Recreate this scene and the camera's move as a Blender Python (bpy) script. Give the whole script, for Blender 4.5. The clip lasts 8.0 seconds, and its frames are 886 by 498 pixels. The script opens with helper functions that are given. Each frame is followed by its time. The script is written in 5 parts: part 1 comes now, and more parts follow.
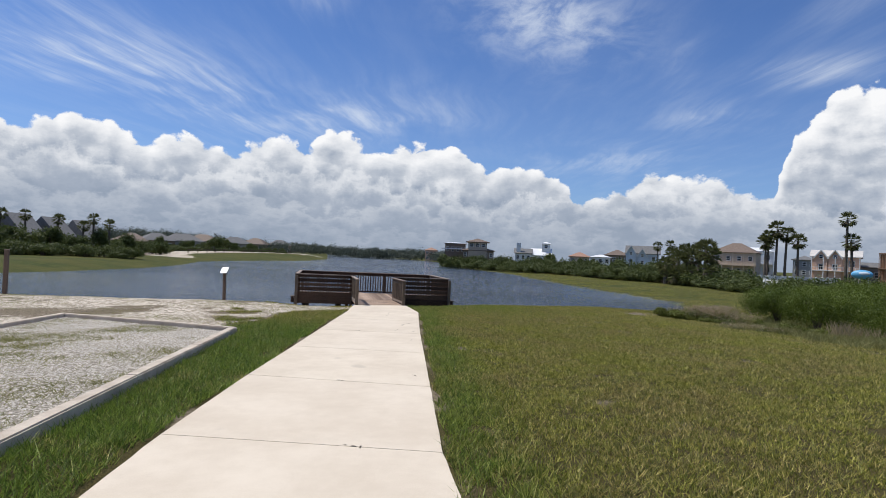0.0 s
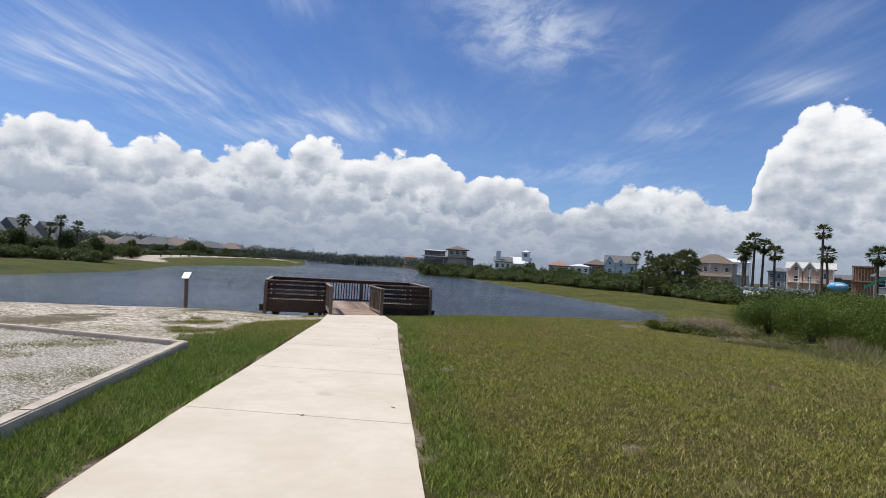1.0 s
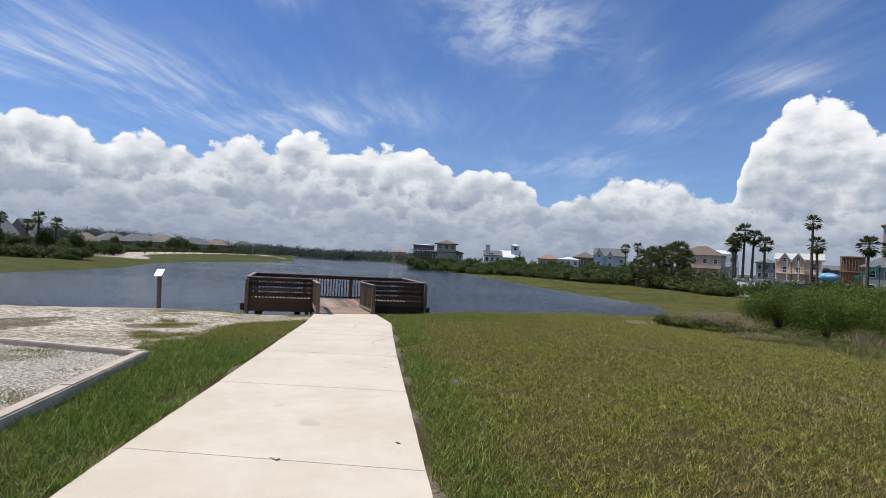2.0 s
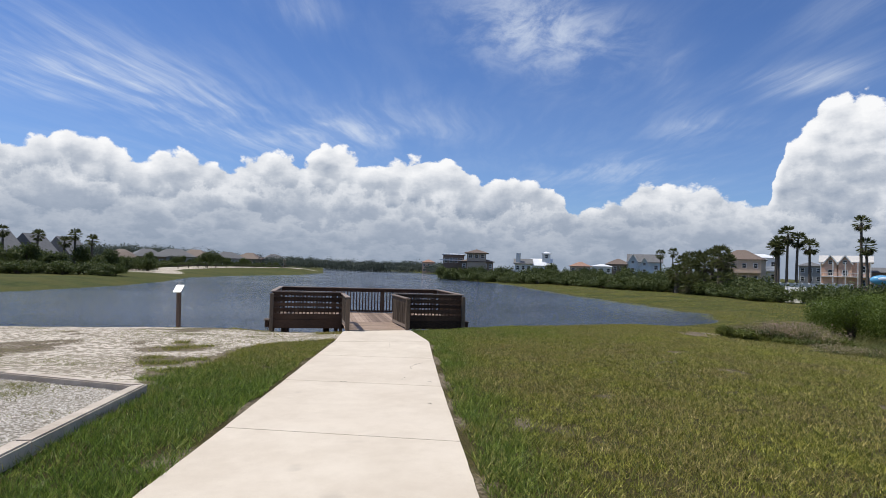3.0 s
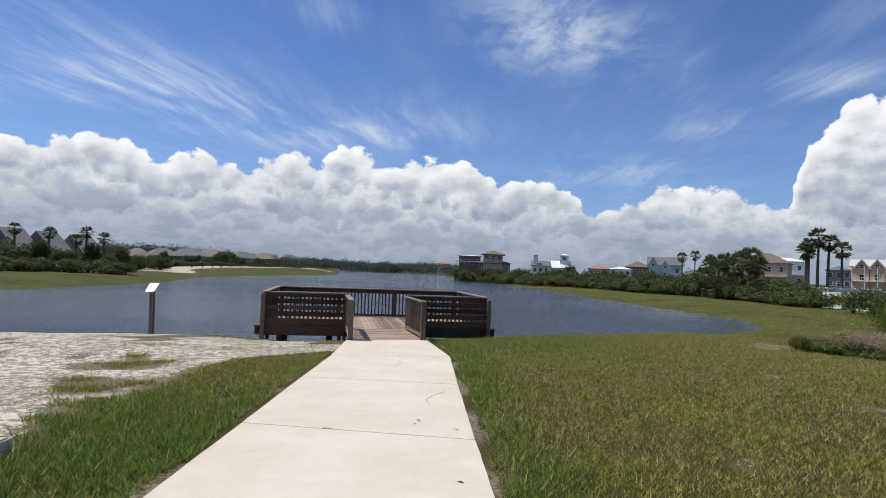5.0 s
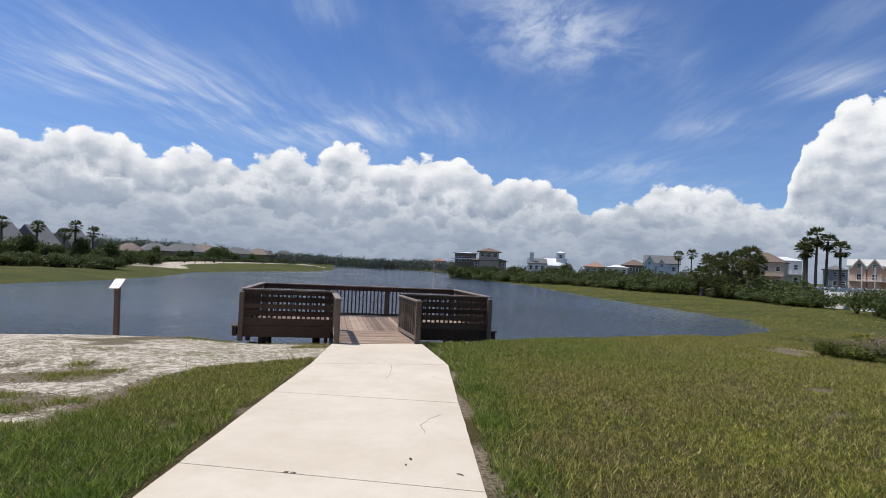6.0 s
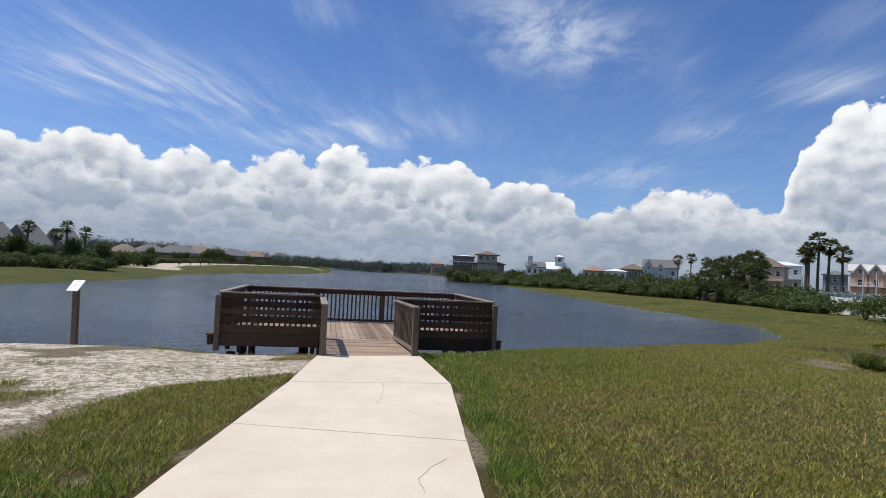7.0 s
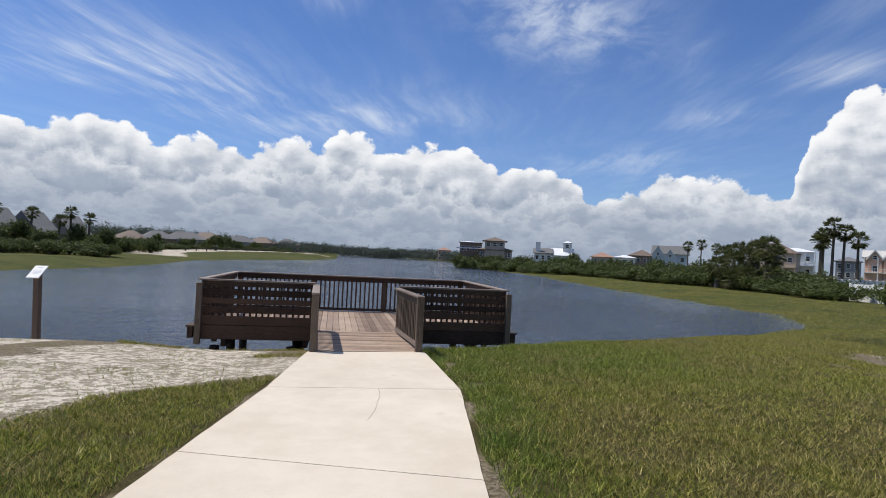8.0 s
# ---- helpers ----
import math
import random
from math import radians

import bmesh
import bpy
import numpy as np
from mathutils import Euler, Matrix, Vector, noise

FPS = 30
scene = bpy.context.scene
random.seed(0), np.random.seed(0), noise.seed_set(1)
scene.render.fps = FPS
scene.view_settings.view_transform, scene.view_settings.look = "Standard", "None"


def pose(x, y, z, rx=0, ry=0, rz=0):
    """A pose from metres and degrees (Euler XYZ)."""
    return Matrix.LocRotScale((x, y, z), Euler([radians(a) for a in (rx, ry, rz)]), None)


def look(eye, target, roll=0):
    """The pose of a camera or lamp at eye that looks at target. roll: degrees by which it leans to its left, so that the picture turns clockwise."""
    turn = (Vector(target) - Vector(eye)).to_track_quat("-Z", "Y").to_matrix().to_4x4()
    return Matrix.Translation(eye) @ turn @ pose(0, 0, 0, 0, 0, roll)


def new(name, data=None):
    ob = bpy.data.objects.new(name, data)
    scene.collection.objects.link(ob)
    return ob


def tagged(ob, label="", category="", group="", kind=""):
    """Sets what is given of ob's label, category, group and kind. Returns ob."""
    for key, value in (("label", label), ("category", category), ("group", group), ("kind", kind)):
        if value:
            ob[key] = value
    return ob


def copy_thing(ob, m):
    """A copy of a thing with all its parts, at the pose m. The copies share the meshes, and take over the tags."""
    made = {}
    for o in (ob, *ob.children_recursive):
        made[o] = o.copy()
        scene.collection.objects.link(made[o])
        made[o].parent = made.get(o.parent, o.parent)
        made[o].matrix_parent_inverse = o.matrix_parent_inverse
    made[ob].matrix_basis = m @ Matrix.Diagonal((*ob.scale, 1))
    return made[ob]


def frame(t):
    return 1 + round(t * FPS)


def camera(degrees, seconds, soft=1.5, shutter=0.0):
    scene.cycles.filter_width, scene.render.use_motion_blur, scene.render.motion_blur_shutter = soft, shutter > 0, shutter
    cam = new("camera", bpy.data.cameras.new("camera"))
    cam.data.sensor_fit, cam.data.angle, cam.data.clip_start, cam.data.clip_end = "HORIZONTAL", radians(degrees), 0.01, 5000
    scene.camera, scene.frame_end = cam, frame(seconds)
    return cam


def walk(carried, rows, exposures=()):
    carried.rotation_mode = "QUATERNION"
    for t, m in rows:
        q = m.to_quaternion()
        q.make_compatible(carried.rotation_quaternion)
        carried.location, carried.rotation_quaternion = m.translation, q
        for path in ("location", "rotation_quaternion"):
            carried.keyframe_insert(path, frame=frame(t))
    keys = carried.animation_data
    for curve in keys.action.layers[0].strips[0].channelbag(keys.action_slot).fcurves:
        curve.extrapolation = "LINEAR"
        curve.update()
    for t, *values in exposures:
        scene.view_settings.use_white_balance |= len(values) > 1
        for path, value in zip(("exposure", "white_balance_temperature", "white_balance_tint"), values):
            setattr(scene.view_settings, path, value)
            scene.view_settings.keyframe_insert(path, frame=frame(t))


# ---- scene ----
cam = camera(74.0, 8.0, soft=0.9)

# the walk: seconds, eye, target, lean
PATH = [
    (0, (-2.369, -23.578, 2.055), (-1.968, -21.618, 2.082), 2.6),
    (0.5, (-2.261, -22.778, 2.036), (-1.787, -20.836, 2.085), 3.2),
    (1, (-2.133, -21.987, 2.026), (-1.665, -20.044, 2.082), 3.3),
    (1.5, (-2.055, -21.144, 1.996), (-1.528, -19.215, 2.034), 2.8),
    (3, (-1.876, -18.432, 1.985), (-1.465, -16.476, 2.053), 1.7),
    (3.5, (-1.764, -17.54, 1.929), (-1.386, -15.579, 2.032), 0.9),
    (4, (-1.66, -16.76, 1.906), (-1.289, -14.798, 2.015), 1.5),
    (4.5, (-1.537, -16.007, 1.881), (-1.182, -14.04, 1.972), 2.0),
    (6, (-1.181, -13.749, 1.841), (-0.806, -11.785, 1.904), 2.5),
    (6.5, (-1.061, -12.955, 1.827), (-0.686, -10.991, 1.901), 2.6),
    (7, (-0.945, -12.144, 1.81), (-0.563, -10.182, 1.884), 2.8),
    (7.5, (-0.828, -11.394, 1.799), (-0.444, -9.433, 1.867), 3.6),
    (8, (-0.66, -10.619, 1.769), (-0.299, -8.652, 1.796), 2.8),
]
walk(cam, [(t, look(eye, target, roll)) for t, eye, target, roll in PATH])

# ---------------------------------------------------------------- light
SUN_EL, SUN_AZ = radians(63), radians(-62)      # azimuth from +y towards +x
sun_dir = Vector((math.cos(SUN_EL) * math.sin(SUN_AZ), math.cos(SUN_EL) * math.cos(SUN_AZ), math.sin(SUN_EL)))
sun_data = bpy.data.lights.new("sun", "SUN")
sun_data.energy, sun_data.angle, sun_data.color = 4.2, radians(0.53), (1.0, 0.95, 0.87)
sun = new("sun", sun_data)
sun.matrix_world = look(sun_dir * 50, (0, 0, 0))
scene.view_settings.exposure = 0.0


class Graph:
    """Short hand for building node trees."""

    def __init__(self, tree):
        self.tree = tree
        tree.nodes.clear()

    def node(self, kind, operation=None):
        n = self.tree.nodes.new(kind)
        if operation:
            n.operation = operation
        return n

    def put(self, socket, value):
        if isinstance(value, bpy.types.NodeSocket):
            self.tree.links.new(value, socket)
        elif value is not None:
            socket.default_value = value

    def math(self, op, a, b=None, c=None, clamp=False):
        n = self.node("ShaderNodeMath", op)
        n.use_clamp = clamp
        for socket, value in zip(n.inputs, (a, b, c)):
            self.put(socket, value)
        return n.outputs[0]

    def ramp(self, value, lo, hi, a=0.0, b=1.0, smooth=True):
        n = self.node("ShaderNodeMapRange")
        n.interpolation_type = "SMOOTHSTEP" if smooth else "LINEAR"
        for socket, v in zip(n.inputs, (value, lo, hi, a, b)):
            self.put(socket, v)
        return n.outputs[0]

    def mix(self, fac, a, b, blend="MIX"):
        n = self.node("ShaderNodeMix")
        n.data_type, n.blend_type = "RGBA", blend
        self.put(n.inputs[0], fac)
        self.put(n.inputs[6], a if not isinstance(a, tuple) else (*a, 1)[:4])
        self.put(n.inputs[7], b if not isinstance(b, tuple) else (*b, 1)[:4])
        return n.outputs[2]

    def noise(self, vector, scale, detail=3.0, rough=0.5, warp=0.0):
        n = self.node("ShaderNodeTexNoise")
        self.put(n.inputs["Vector"], vector)
        n.inputs["Scale"].default_value, n.inputs["Detail"].default_value = scale, detail
        n.inputs["Roughness"].default_value, n.inputs["Distortion"].default_value = rough, warp
        return n.outputs[0]

    def voronoi(self, vector, scale, smooth=0.4):
        n = self.node("ShaderNodeTexVoronoi")
        n.feature = "SMOOTH_F1"
        self.put(n.inputs["Vector"], vector)
        n.inputs["Scale"].default_value, n.inputs["Smoothness"].default_value = scale, smooth
        return n.outputs["Distance"]

    def vec(self, x, y, z=0.0):
        n = self.node("ShaderNodeCombineXYZ")
        for socket, v in zip(n.inputs, (x, y, z)):
            self.put(socket, v)
        return n.outputs[0]


def make_sky():
    world = bpy.data.worlds.new("sky")
    world.use_nodes = True
    scene.world = world
    g = Graph(world.node_tree)
    sky = g.node("ShaderNodeTexSky")
    sky.sky_type, sky.sun_disc, sky.sun_elevation, sky.sun_rotation = "NISHITA", False, SUN_EL, SUN_AZ
    sky.air_density, sky.dust_density, sky.ozone_density = 1.0, 0.35, 2.2
    place = g.node("ShaderNodeTexCoord").outputs["Generated"]
    split = g.node("ShaderNodeSeparateXYZ")
    g.put(split.inputs[0], place)
    x, y, z = split.outputs
    flat = g.math("SQRT", g.math("ADD", g.math("MULTIPLY", x, x), g.math("ADD", g.math("MULTIPLY", y, y), 1e-5)))
    az = g.math("ARCTAN2", x, y)
    rise = g.math("DIVIDE", z, flat)
    # height of the cumulus bank round the horizon
    curve = g.node("ShaderNodeFloatCurve")
    tops = [(-180, .15), (-90, .17), (-40, .15), (-27, .148), (-21.5, .176), (-18, .178), (-16.5, .155), (-12.7, .168), (-8.3, .155),
            (-3.9, .182), (-1.7, .166), (1.4, .204), (4.8, .168), (8.6, .19), (13, .18), (16.4, .152), (21.8, .150), (24.5, .108),
            (28.5, .126), (31.4, .143), (38.5, .118), (40.2, .104), (41.5, .150), (42.4, .212), (44, .246), (45.9, .276), (47.5, .262), (49.5, .24), (52, .2),
            (60, .19), (90, .16), (180, .15)]
    points = curve.mapping.curves[0].points
    while len(points) < len(tops):
        points.new(0.5, 0.5)
    for p, (a, h) in zip(points, tops):
        p.location, p.handle_type = ((a + 180) / 360, h * 2), "AUTO_CLAMPED"
    curve.mapping.update()
    g.put(curve.inputs["Value"], g.math("ADD", g.math("DIVIDE", az, 2 * math.pi), 0.5))
    top = g.math("MULTIPLY", curve.outputs[0], 0.5)

    def billow(du, dv):
        u, v = g.math("ADD", az, du), g.math("ADD", rise, dv)
        p = g.vec(u, g.math("MULTIPLY", v, 1.15), 3.1)
        wob = g.node("ShaderNodeTexNoise")
        g.put(wob.inputs["Vector"], p)
        wob.inputs["Scale"].default_value, wob.inputs["Detail"].default_value = 26, 4
        shift = g.node("ShaderNodeVectorMath", operation="MULTIPLY_ADD")
        g.put(shift.inputs[0], wob.outputs["Color"])
        shift.inputs[1].default_value = (0.022, 0.02, 0.0)
        g.put(shift.inputs[2], p)
        q = shift.outputs[0]
        big = g.math("SUBTRACT", 0.62, g.voronoi(q, 14, 0.25))
        mid = g.math("SUBTRACT", 0.6, g.voronoi(q, 34, 0.2))
        fine = g.math("SUBTRACT", g.noise(q, 48, 9, 0.66), 0.5)
        return g.math("ADD", g.math("MULTIPLY", big, 0.5), g.math("ADD", g.math("MULTIPLY", mid, 0.42), g.math("MULTIPLY", fine, 0.52)))

    here, sunward = billow(0.0, 0.0), billow(-0.010, 0.014)
    over = g.math("SUBTRACT", g.math("ADD", top, g.math("MULTIPLY", g.math("SUBTRACT", here, 0.06), 0.066)), rise)
    mask = g.ramp(over, -0.002, 0.006)
    relief = g.math("SUBTRACT", here, sunward)
    rim = g.ramp(over, 0.0, 0.055, 1.0, 0.0)
    body = g.noise(g.vec(az, g.math("MULTIPLY", rise, 2.2), 9.0), 9, 7, 0.62)
    level = g.math("ADD", g.math("MULTIPLY", rim, 0.34), g.math("ADD", g.math("MULTIPLY", relief, 0.8), g.math("MULTIPLY", g.math("SUBTRACT", body, 0.5), 1.0)))
    level = g.math("ADD", level, g.ramp(rise, 0.0, 0.17, 0.06, 0.50, False), clamp=True)
    level = g.math("ADD", level, g.ramp(rise, 0.13, 0.24, 0.0, 0.22), clamp=True)
    # nearer heaps standing in front of the bank, each lit along its own top
    for height, sway, freq, seed, flatness in ((0.118, 0.085, 5.0, 1.3, 1.0), (0.080, 0.070, 7.0, 4.7, 1.5), (0.045, 0.050, 9.0, 8.2, 2.2)):
        crest = g.noise(g.vec(az, seed, 0.0), freq, 3, 0.55)
        p = g.vec(az, g.math("MULTIPLY", rise, flatness), seed)
        lump = g.math("ADD", g.math("MULTIPLY", g.math("SUBTRACT", 0.5, g.voronoi(p, 30, 0.3)), 0.030), g.math("MULTIPLY", g.math("SUBTRACT", g.noise(p, 40, 8, 0.66), 0.5), 0.075))
        depth = g.math("SUBTRACT", g.math("ADD", g.math("ADD", g.math("MULTIPLY", g.math("SUBTRACT", crest, 0.5), sway * 2.2), height), lump), rise)
        lit = g.math("ADD", g.ramp(depth, 0.0, 0.045, 0.30 + 2.8 * height, 0.02), g.math("ADD", g.ramp(rise, 0.0, 0.12, 0.08, 0.22), g.math("MULTIPLY", g.math("SUBTRACT", body, 0.5), 0.75)), clamp=True)
        front = g.ramp(depth, -0.005, 0.013, 0.0, 0.66)
        level = g.math("ADD", level, g.math("MULTIPLY", g.math("SUBTRACT", lit, level), front))
    level = g.math("MULTIPLY", level, g.ramp(rise, 0.015, 0.13, 0.62, 1.0))
    ramp = g.node("ShaderNodeValToRGB")
    stops = [(0.0, (0.275, 0.335, 0.435)), (0.22, (0.37, 0.425, 0.52)), (0.45, (0.51, 0.555, 0.63)), (0.72, (0.75, 0.775, 0.82)), (1.0, (0.95, 0.955, 0.97))]
    while len(ramp.color_ramp.elements) < len(stops):
        ramp.color_ramp.elements.new(0.5)
    for e, (pos, col) in zip(ramp.color_ramp.elements, stops):
        e.position, e.color = pos, (*col, 1)
    g.put(ramp.inputs[0], level)
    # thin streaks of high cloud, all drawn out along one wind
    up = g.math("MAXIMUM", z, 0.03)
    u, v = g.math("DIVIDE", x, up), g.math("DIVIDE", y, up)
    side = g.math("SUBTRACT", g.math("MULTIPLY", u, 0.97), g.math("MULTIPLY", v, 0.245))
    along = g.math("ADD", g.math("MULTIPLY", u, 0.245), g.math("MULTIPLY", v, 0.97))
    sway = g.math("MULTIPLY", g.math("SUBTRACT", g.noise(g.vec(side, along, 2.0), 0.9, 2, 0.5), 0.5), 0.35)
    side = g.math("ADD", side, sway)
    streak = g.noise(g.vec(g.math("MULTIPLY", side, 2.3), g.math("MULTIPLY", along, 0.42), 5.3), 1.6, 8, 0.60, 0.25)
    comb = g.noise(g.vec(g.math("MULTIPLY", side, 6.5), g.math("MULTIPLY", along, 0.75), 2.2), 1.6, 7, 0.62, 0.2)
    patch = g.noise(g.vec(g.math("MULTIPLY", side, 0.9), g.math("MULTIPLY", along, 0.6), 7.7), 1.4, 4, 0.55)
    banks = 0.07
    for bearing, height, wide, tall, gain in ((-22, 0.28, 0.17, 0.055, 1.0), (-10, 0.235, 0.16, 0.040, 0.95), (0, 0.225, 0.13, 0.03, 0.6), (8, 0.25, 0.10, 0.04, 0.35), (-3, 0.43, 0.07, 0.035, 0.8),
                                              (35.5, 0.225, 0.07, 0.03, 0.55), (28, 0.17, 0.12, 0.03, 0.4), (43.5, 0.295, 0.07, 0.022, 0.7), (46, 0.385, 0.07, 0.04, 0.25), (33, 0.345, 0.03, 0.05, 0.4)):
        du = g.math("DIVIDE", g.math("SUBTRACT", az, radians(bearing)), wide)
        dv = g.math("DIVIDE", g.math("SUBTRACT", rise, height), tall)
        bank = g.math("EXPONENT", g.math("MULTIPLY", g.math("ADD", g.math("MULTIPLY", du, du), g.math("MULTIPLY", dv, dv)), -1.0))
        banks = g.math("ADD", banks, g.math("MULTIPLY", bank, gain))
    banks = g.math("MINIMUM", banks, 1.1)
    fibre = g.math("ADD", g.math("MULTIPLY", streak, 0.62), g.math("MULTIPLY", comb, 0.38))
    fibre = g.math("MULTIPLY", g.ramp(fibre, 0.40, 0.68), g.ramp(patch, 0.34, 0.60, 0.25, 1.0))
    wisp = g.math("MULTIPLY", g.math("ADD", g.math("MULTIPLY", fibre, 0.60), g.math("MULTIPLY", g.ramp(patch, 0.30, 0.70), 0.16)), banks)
    # one fleecy patch high over the deck
    du = g.math("DIVIDE", g.math("SUBTRACT", g.math("ADD", az, g.math("MULTIPLY", g.math("SUBTRACT", rise, 0.38), 0.55)), radians(21.5)), 0.125)
    dv = g.math("DIVIDE", g.math("SUBTRACT", rise, 0.415), 0.075)
    fleece = g.math("EXPONENT", g.math("MULTIPLY", g.math("ADD", g.math("MULTIPLY", du, du), g.math("MULTIPLY", dv, dv)), -1.0))
    curl = g.noise(g.vec(g.math("MULTIPLY", side, 3.0), g.math("MULTIPLY", along, 1.6), 4.4), 1.5, 9, 0.64, 0.4)
    fleece = g.math("MULTIPLY", fleece, g.ramp(curl, 0.36, 0.72, 0.08, 0.72))
    wisp = g.math("ADD", wisp, fleece, clamp=True)
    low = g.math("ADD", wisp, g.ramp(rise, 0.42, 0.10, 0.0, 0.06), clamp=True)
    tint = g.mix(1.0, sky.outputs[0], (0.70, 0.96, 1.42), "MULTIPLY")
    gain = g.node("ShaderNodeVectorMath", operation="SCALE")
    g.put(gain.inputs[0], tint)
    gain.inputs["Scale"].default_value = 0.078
    # unseen white veil overhead, added to make the skylight less blue
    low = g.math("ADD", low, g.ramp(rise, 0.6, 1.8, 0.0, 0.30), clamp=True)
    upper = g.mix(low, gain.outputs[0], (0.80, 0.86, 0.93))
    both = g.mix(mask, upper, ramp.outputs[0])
    ground = g.mix(g.ramp(rise, -0.02, 0.0), (0.16, 0.17, 0.13), both)
    back = g.node("ShaderNodeBackground")
    g.put(back.inputs[0], ground)
    back.inputs[1].default_value = 1.0
    g.put(g.node("ShaderNodeOutputWorld").inputs[0], back.outputs[0])


make_sky()

# ---------------------------------------------------------------- materials
WATER_Z = -1.3


def material(name, build, rough=0.7, metal=0.0, spec=0.4):
    """build(g, p) gives the colour socket and a height socket or None; p are object coordinates in metres."""
    m = bpy.data.materials.new(name)
    m.use_nodes = True
    g = Graph(m.node_tree)
    p = g.node("ShaderNodeTexCoord").outputs["Object"]
    shader = g.node("ShaderNodeBsdfPrincipled")
    shader.inputs["Roughness"].default_value, shader.inputs["Metallic"].default_value = rough, metal
    shader.inputs["Specular IOR Level"].default_value = spec
    colour, height, depth = build(g, p)
    g.put(shader.inputs["Base Color"], colour if not isinstance(colour, tuple) else (*colour, 1))
    if height is not None:
        bump = g.node("ShaderNodeBump")
        bump.inputs["Strength"].default_value, bump.inputs["Distance"].default_value = 1.0, depth
        g.put(bump.inputs["Height"], height)
        g.put(shader.inputs["Normal"], bump.outputs[0])
    g.put(g.node("ShaderNodeOutputMaterial").inputs[0], shader.outputs[0])
    return m


def world_place(g):
    return g.node("ShaderNodeNewGeometry").outputs["Position"]


def wood(name, dark, light, grain=(1, 1, 1), rough=0.75, bump=0.002):
    def build(g, p):
        q = g.node("ShaderNodeVectorMath", operation="MULTIPLY")
        g.put(q.inputs[0], world_place(g))
        q.inputs[1].default_value = grain
        one = g.node("ShaderNodeObjectInfo").outputs["Random"]
        lines = g.noise(q.outputs[0], 9, 6, 0.62)
        stain = g.noise(world_place(g), 1.6, 4, 0.55)
        mixed = g.math("ADD", g.math("MULTIPLY", lines, 0.55), g.math("ADD", g.math("MULTIPLY", stain, 0.3), g.math("MULTIPLY", one, 0.28)))
        return g.mix(g.ramp(mixed, 0.3, 0.85), dark, light), lines, bump
    return material(name, build, rough, spec=0.25)


def speckled(name, dark, light, scale=4.0, fine=60.0, bump=0.003, rough=0.85, spread=(0.3, 0.7), spec=0.3):
    def build(g, p):
        w = world_place(g)
        a, b = g.noise(w, scale, 4, 0.55), g.noise(w, fine, 4, 0.6)
        fac = g.math("ADD", g.math("MULTIPLY", a, 0.65), g.math("MULTIPLY", b, 0.35))
        return g.mix(g.ramp(fac, *spread), dark, light), b, bump
    return material(name, build, rough, spec=spec)


def leaf_material(name, dark, light, rough=0.55, translucent=0.32):
    m = bpy.data.materials.new(name)
    m.use_nodes = True
    g = Graph(m.node_tree)
    geo = g.node("ShaderNodeNewGeometry")
    rnd = geo.outputs["Random Per Island"]
    patch = g.noise(geo.outputs["Position"], 0.55, 3, 0.5)
    one = g.node("ShaderNodeObjectInfo").outputs["Random"]
    fac = g.math("ADD", g.math("MULTIPLY", rnd, 0.5), g.math("ADD", g.math("MULTIPLY", patch, 0.45), g.math("MULTIPLY", one, 0.2)), clamp=True)
    colour = g.mix(fac, dark, light)
    shader = g.node("ShaderNodeBsdfPrincipled")
    shader.inputs["Roughness"].default_value = rough
    shader.inputs["Specular IOR Level"].default_value = 0.25
    g.put(shader.inputs["Base Color"], colour)
    thin = g.node("ShaderNodeBsdfTranslucent")
    g.put(thin.inputs[0], colour)
    both = g.node("ShaderNodeMixShader")
    both.inputs[0].default_value = translucent
    g.put(both.inputs[1], shader.outputs[0])
    g.put(both.inputs[2], thin.outputs[0])
    g.put(g.node("ShaderNodeOutputMaterial").inputs[0], both.outputs[0])
    return m


M_RAIL = wood("stained_wood", (0.026, 0.015, 0.010), (0.120, 0.072, 0.046), (1, 1, 6))
M_CAP = wood("weathered_cap", (0.13, 0.098, 0.080), (0.33, 0.27, 0.225), (1, 1, 5))
M_POST = wood("post_wood", (0.060, 0.044, 0.031), (0.19, 0.145, 0.105), (8, 8, 0.8))
M_PLANK = wood("deck_plank", (0.115, 0.074, 0.053), (0.46, 0.345, 0.26), (14, 1.1, 4), bump=0.003)
M_CROSS = wood("ramp_plank", (0.125, 0.080, 0.057), (0.47, 0.35, 0.26), (1.1, 14, 4), bump=0.003)
M_SIGNPOST = wood("sign_post_wood", (0.07, 0.048, 0.034), (0.17, 0.12, 0.088), (9, 9, 0.8))
M_PILE = speckled("wet_pile", (0.015, 0.013, 0.011), (0.05, 0.04, 0.03), 5, 40)


def concrete_build(g, p):
    w = world_place(g)
    one = g.node("ShaderNodeObjectInfo").outputs["Random"]
    cloud, fine = g.noise(w, 0.9, 5, 0.6), g.noise(w, 90, 3, 0.6)
    smear = g.noise(w, 5, 5, 0.65)
    fac = g.math("ADD", g.math("MULTIPLY", cloud, 0.5), g.math("ADD", g.math("MULTIPLY", smear, 0.25), g.math("MULTIPLY", fine, 0.25)))
    base = g.mix(g.ramp(fac, 0.34, 0.66), (0.555, 0.478, 0.375), (0.675, 0.598, 0.485))
    base = g.mix(g.math("MULTIPLY", one, 0.22), base, (0.55, 0.47, 0.39))
    spots = g.ramp(g.noise(w, 1.7, 2, 0.4), 0.70, 0.78, 0.0, 0.35)
    return g.mix(spots, base, (0.34, 0.30, 0.25)), g.math("ADD", fine, g.math("MULTIPLY", smear, 2.0)), 0.0015


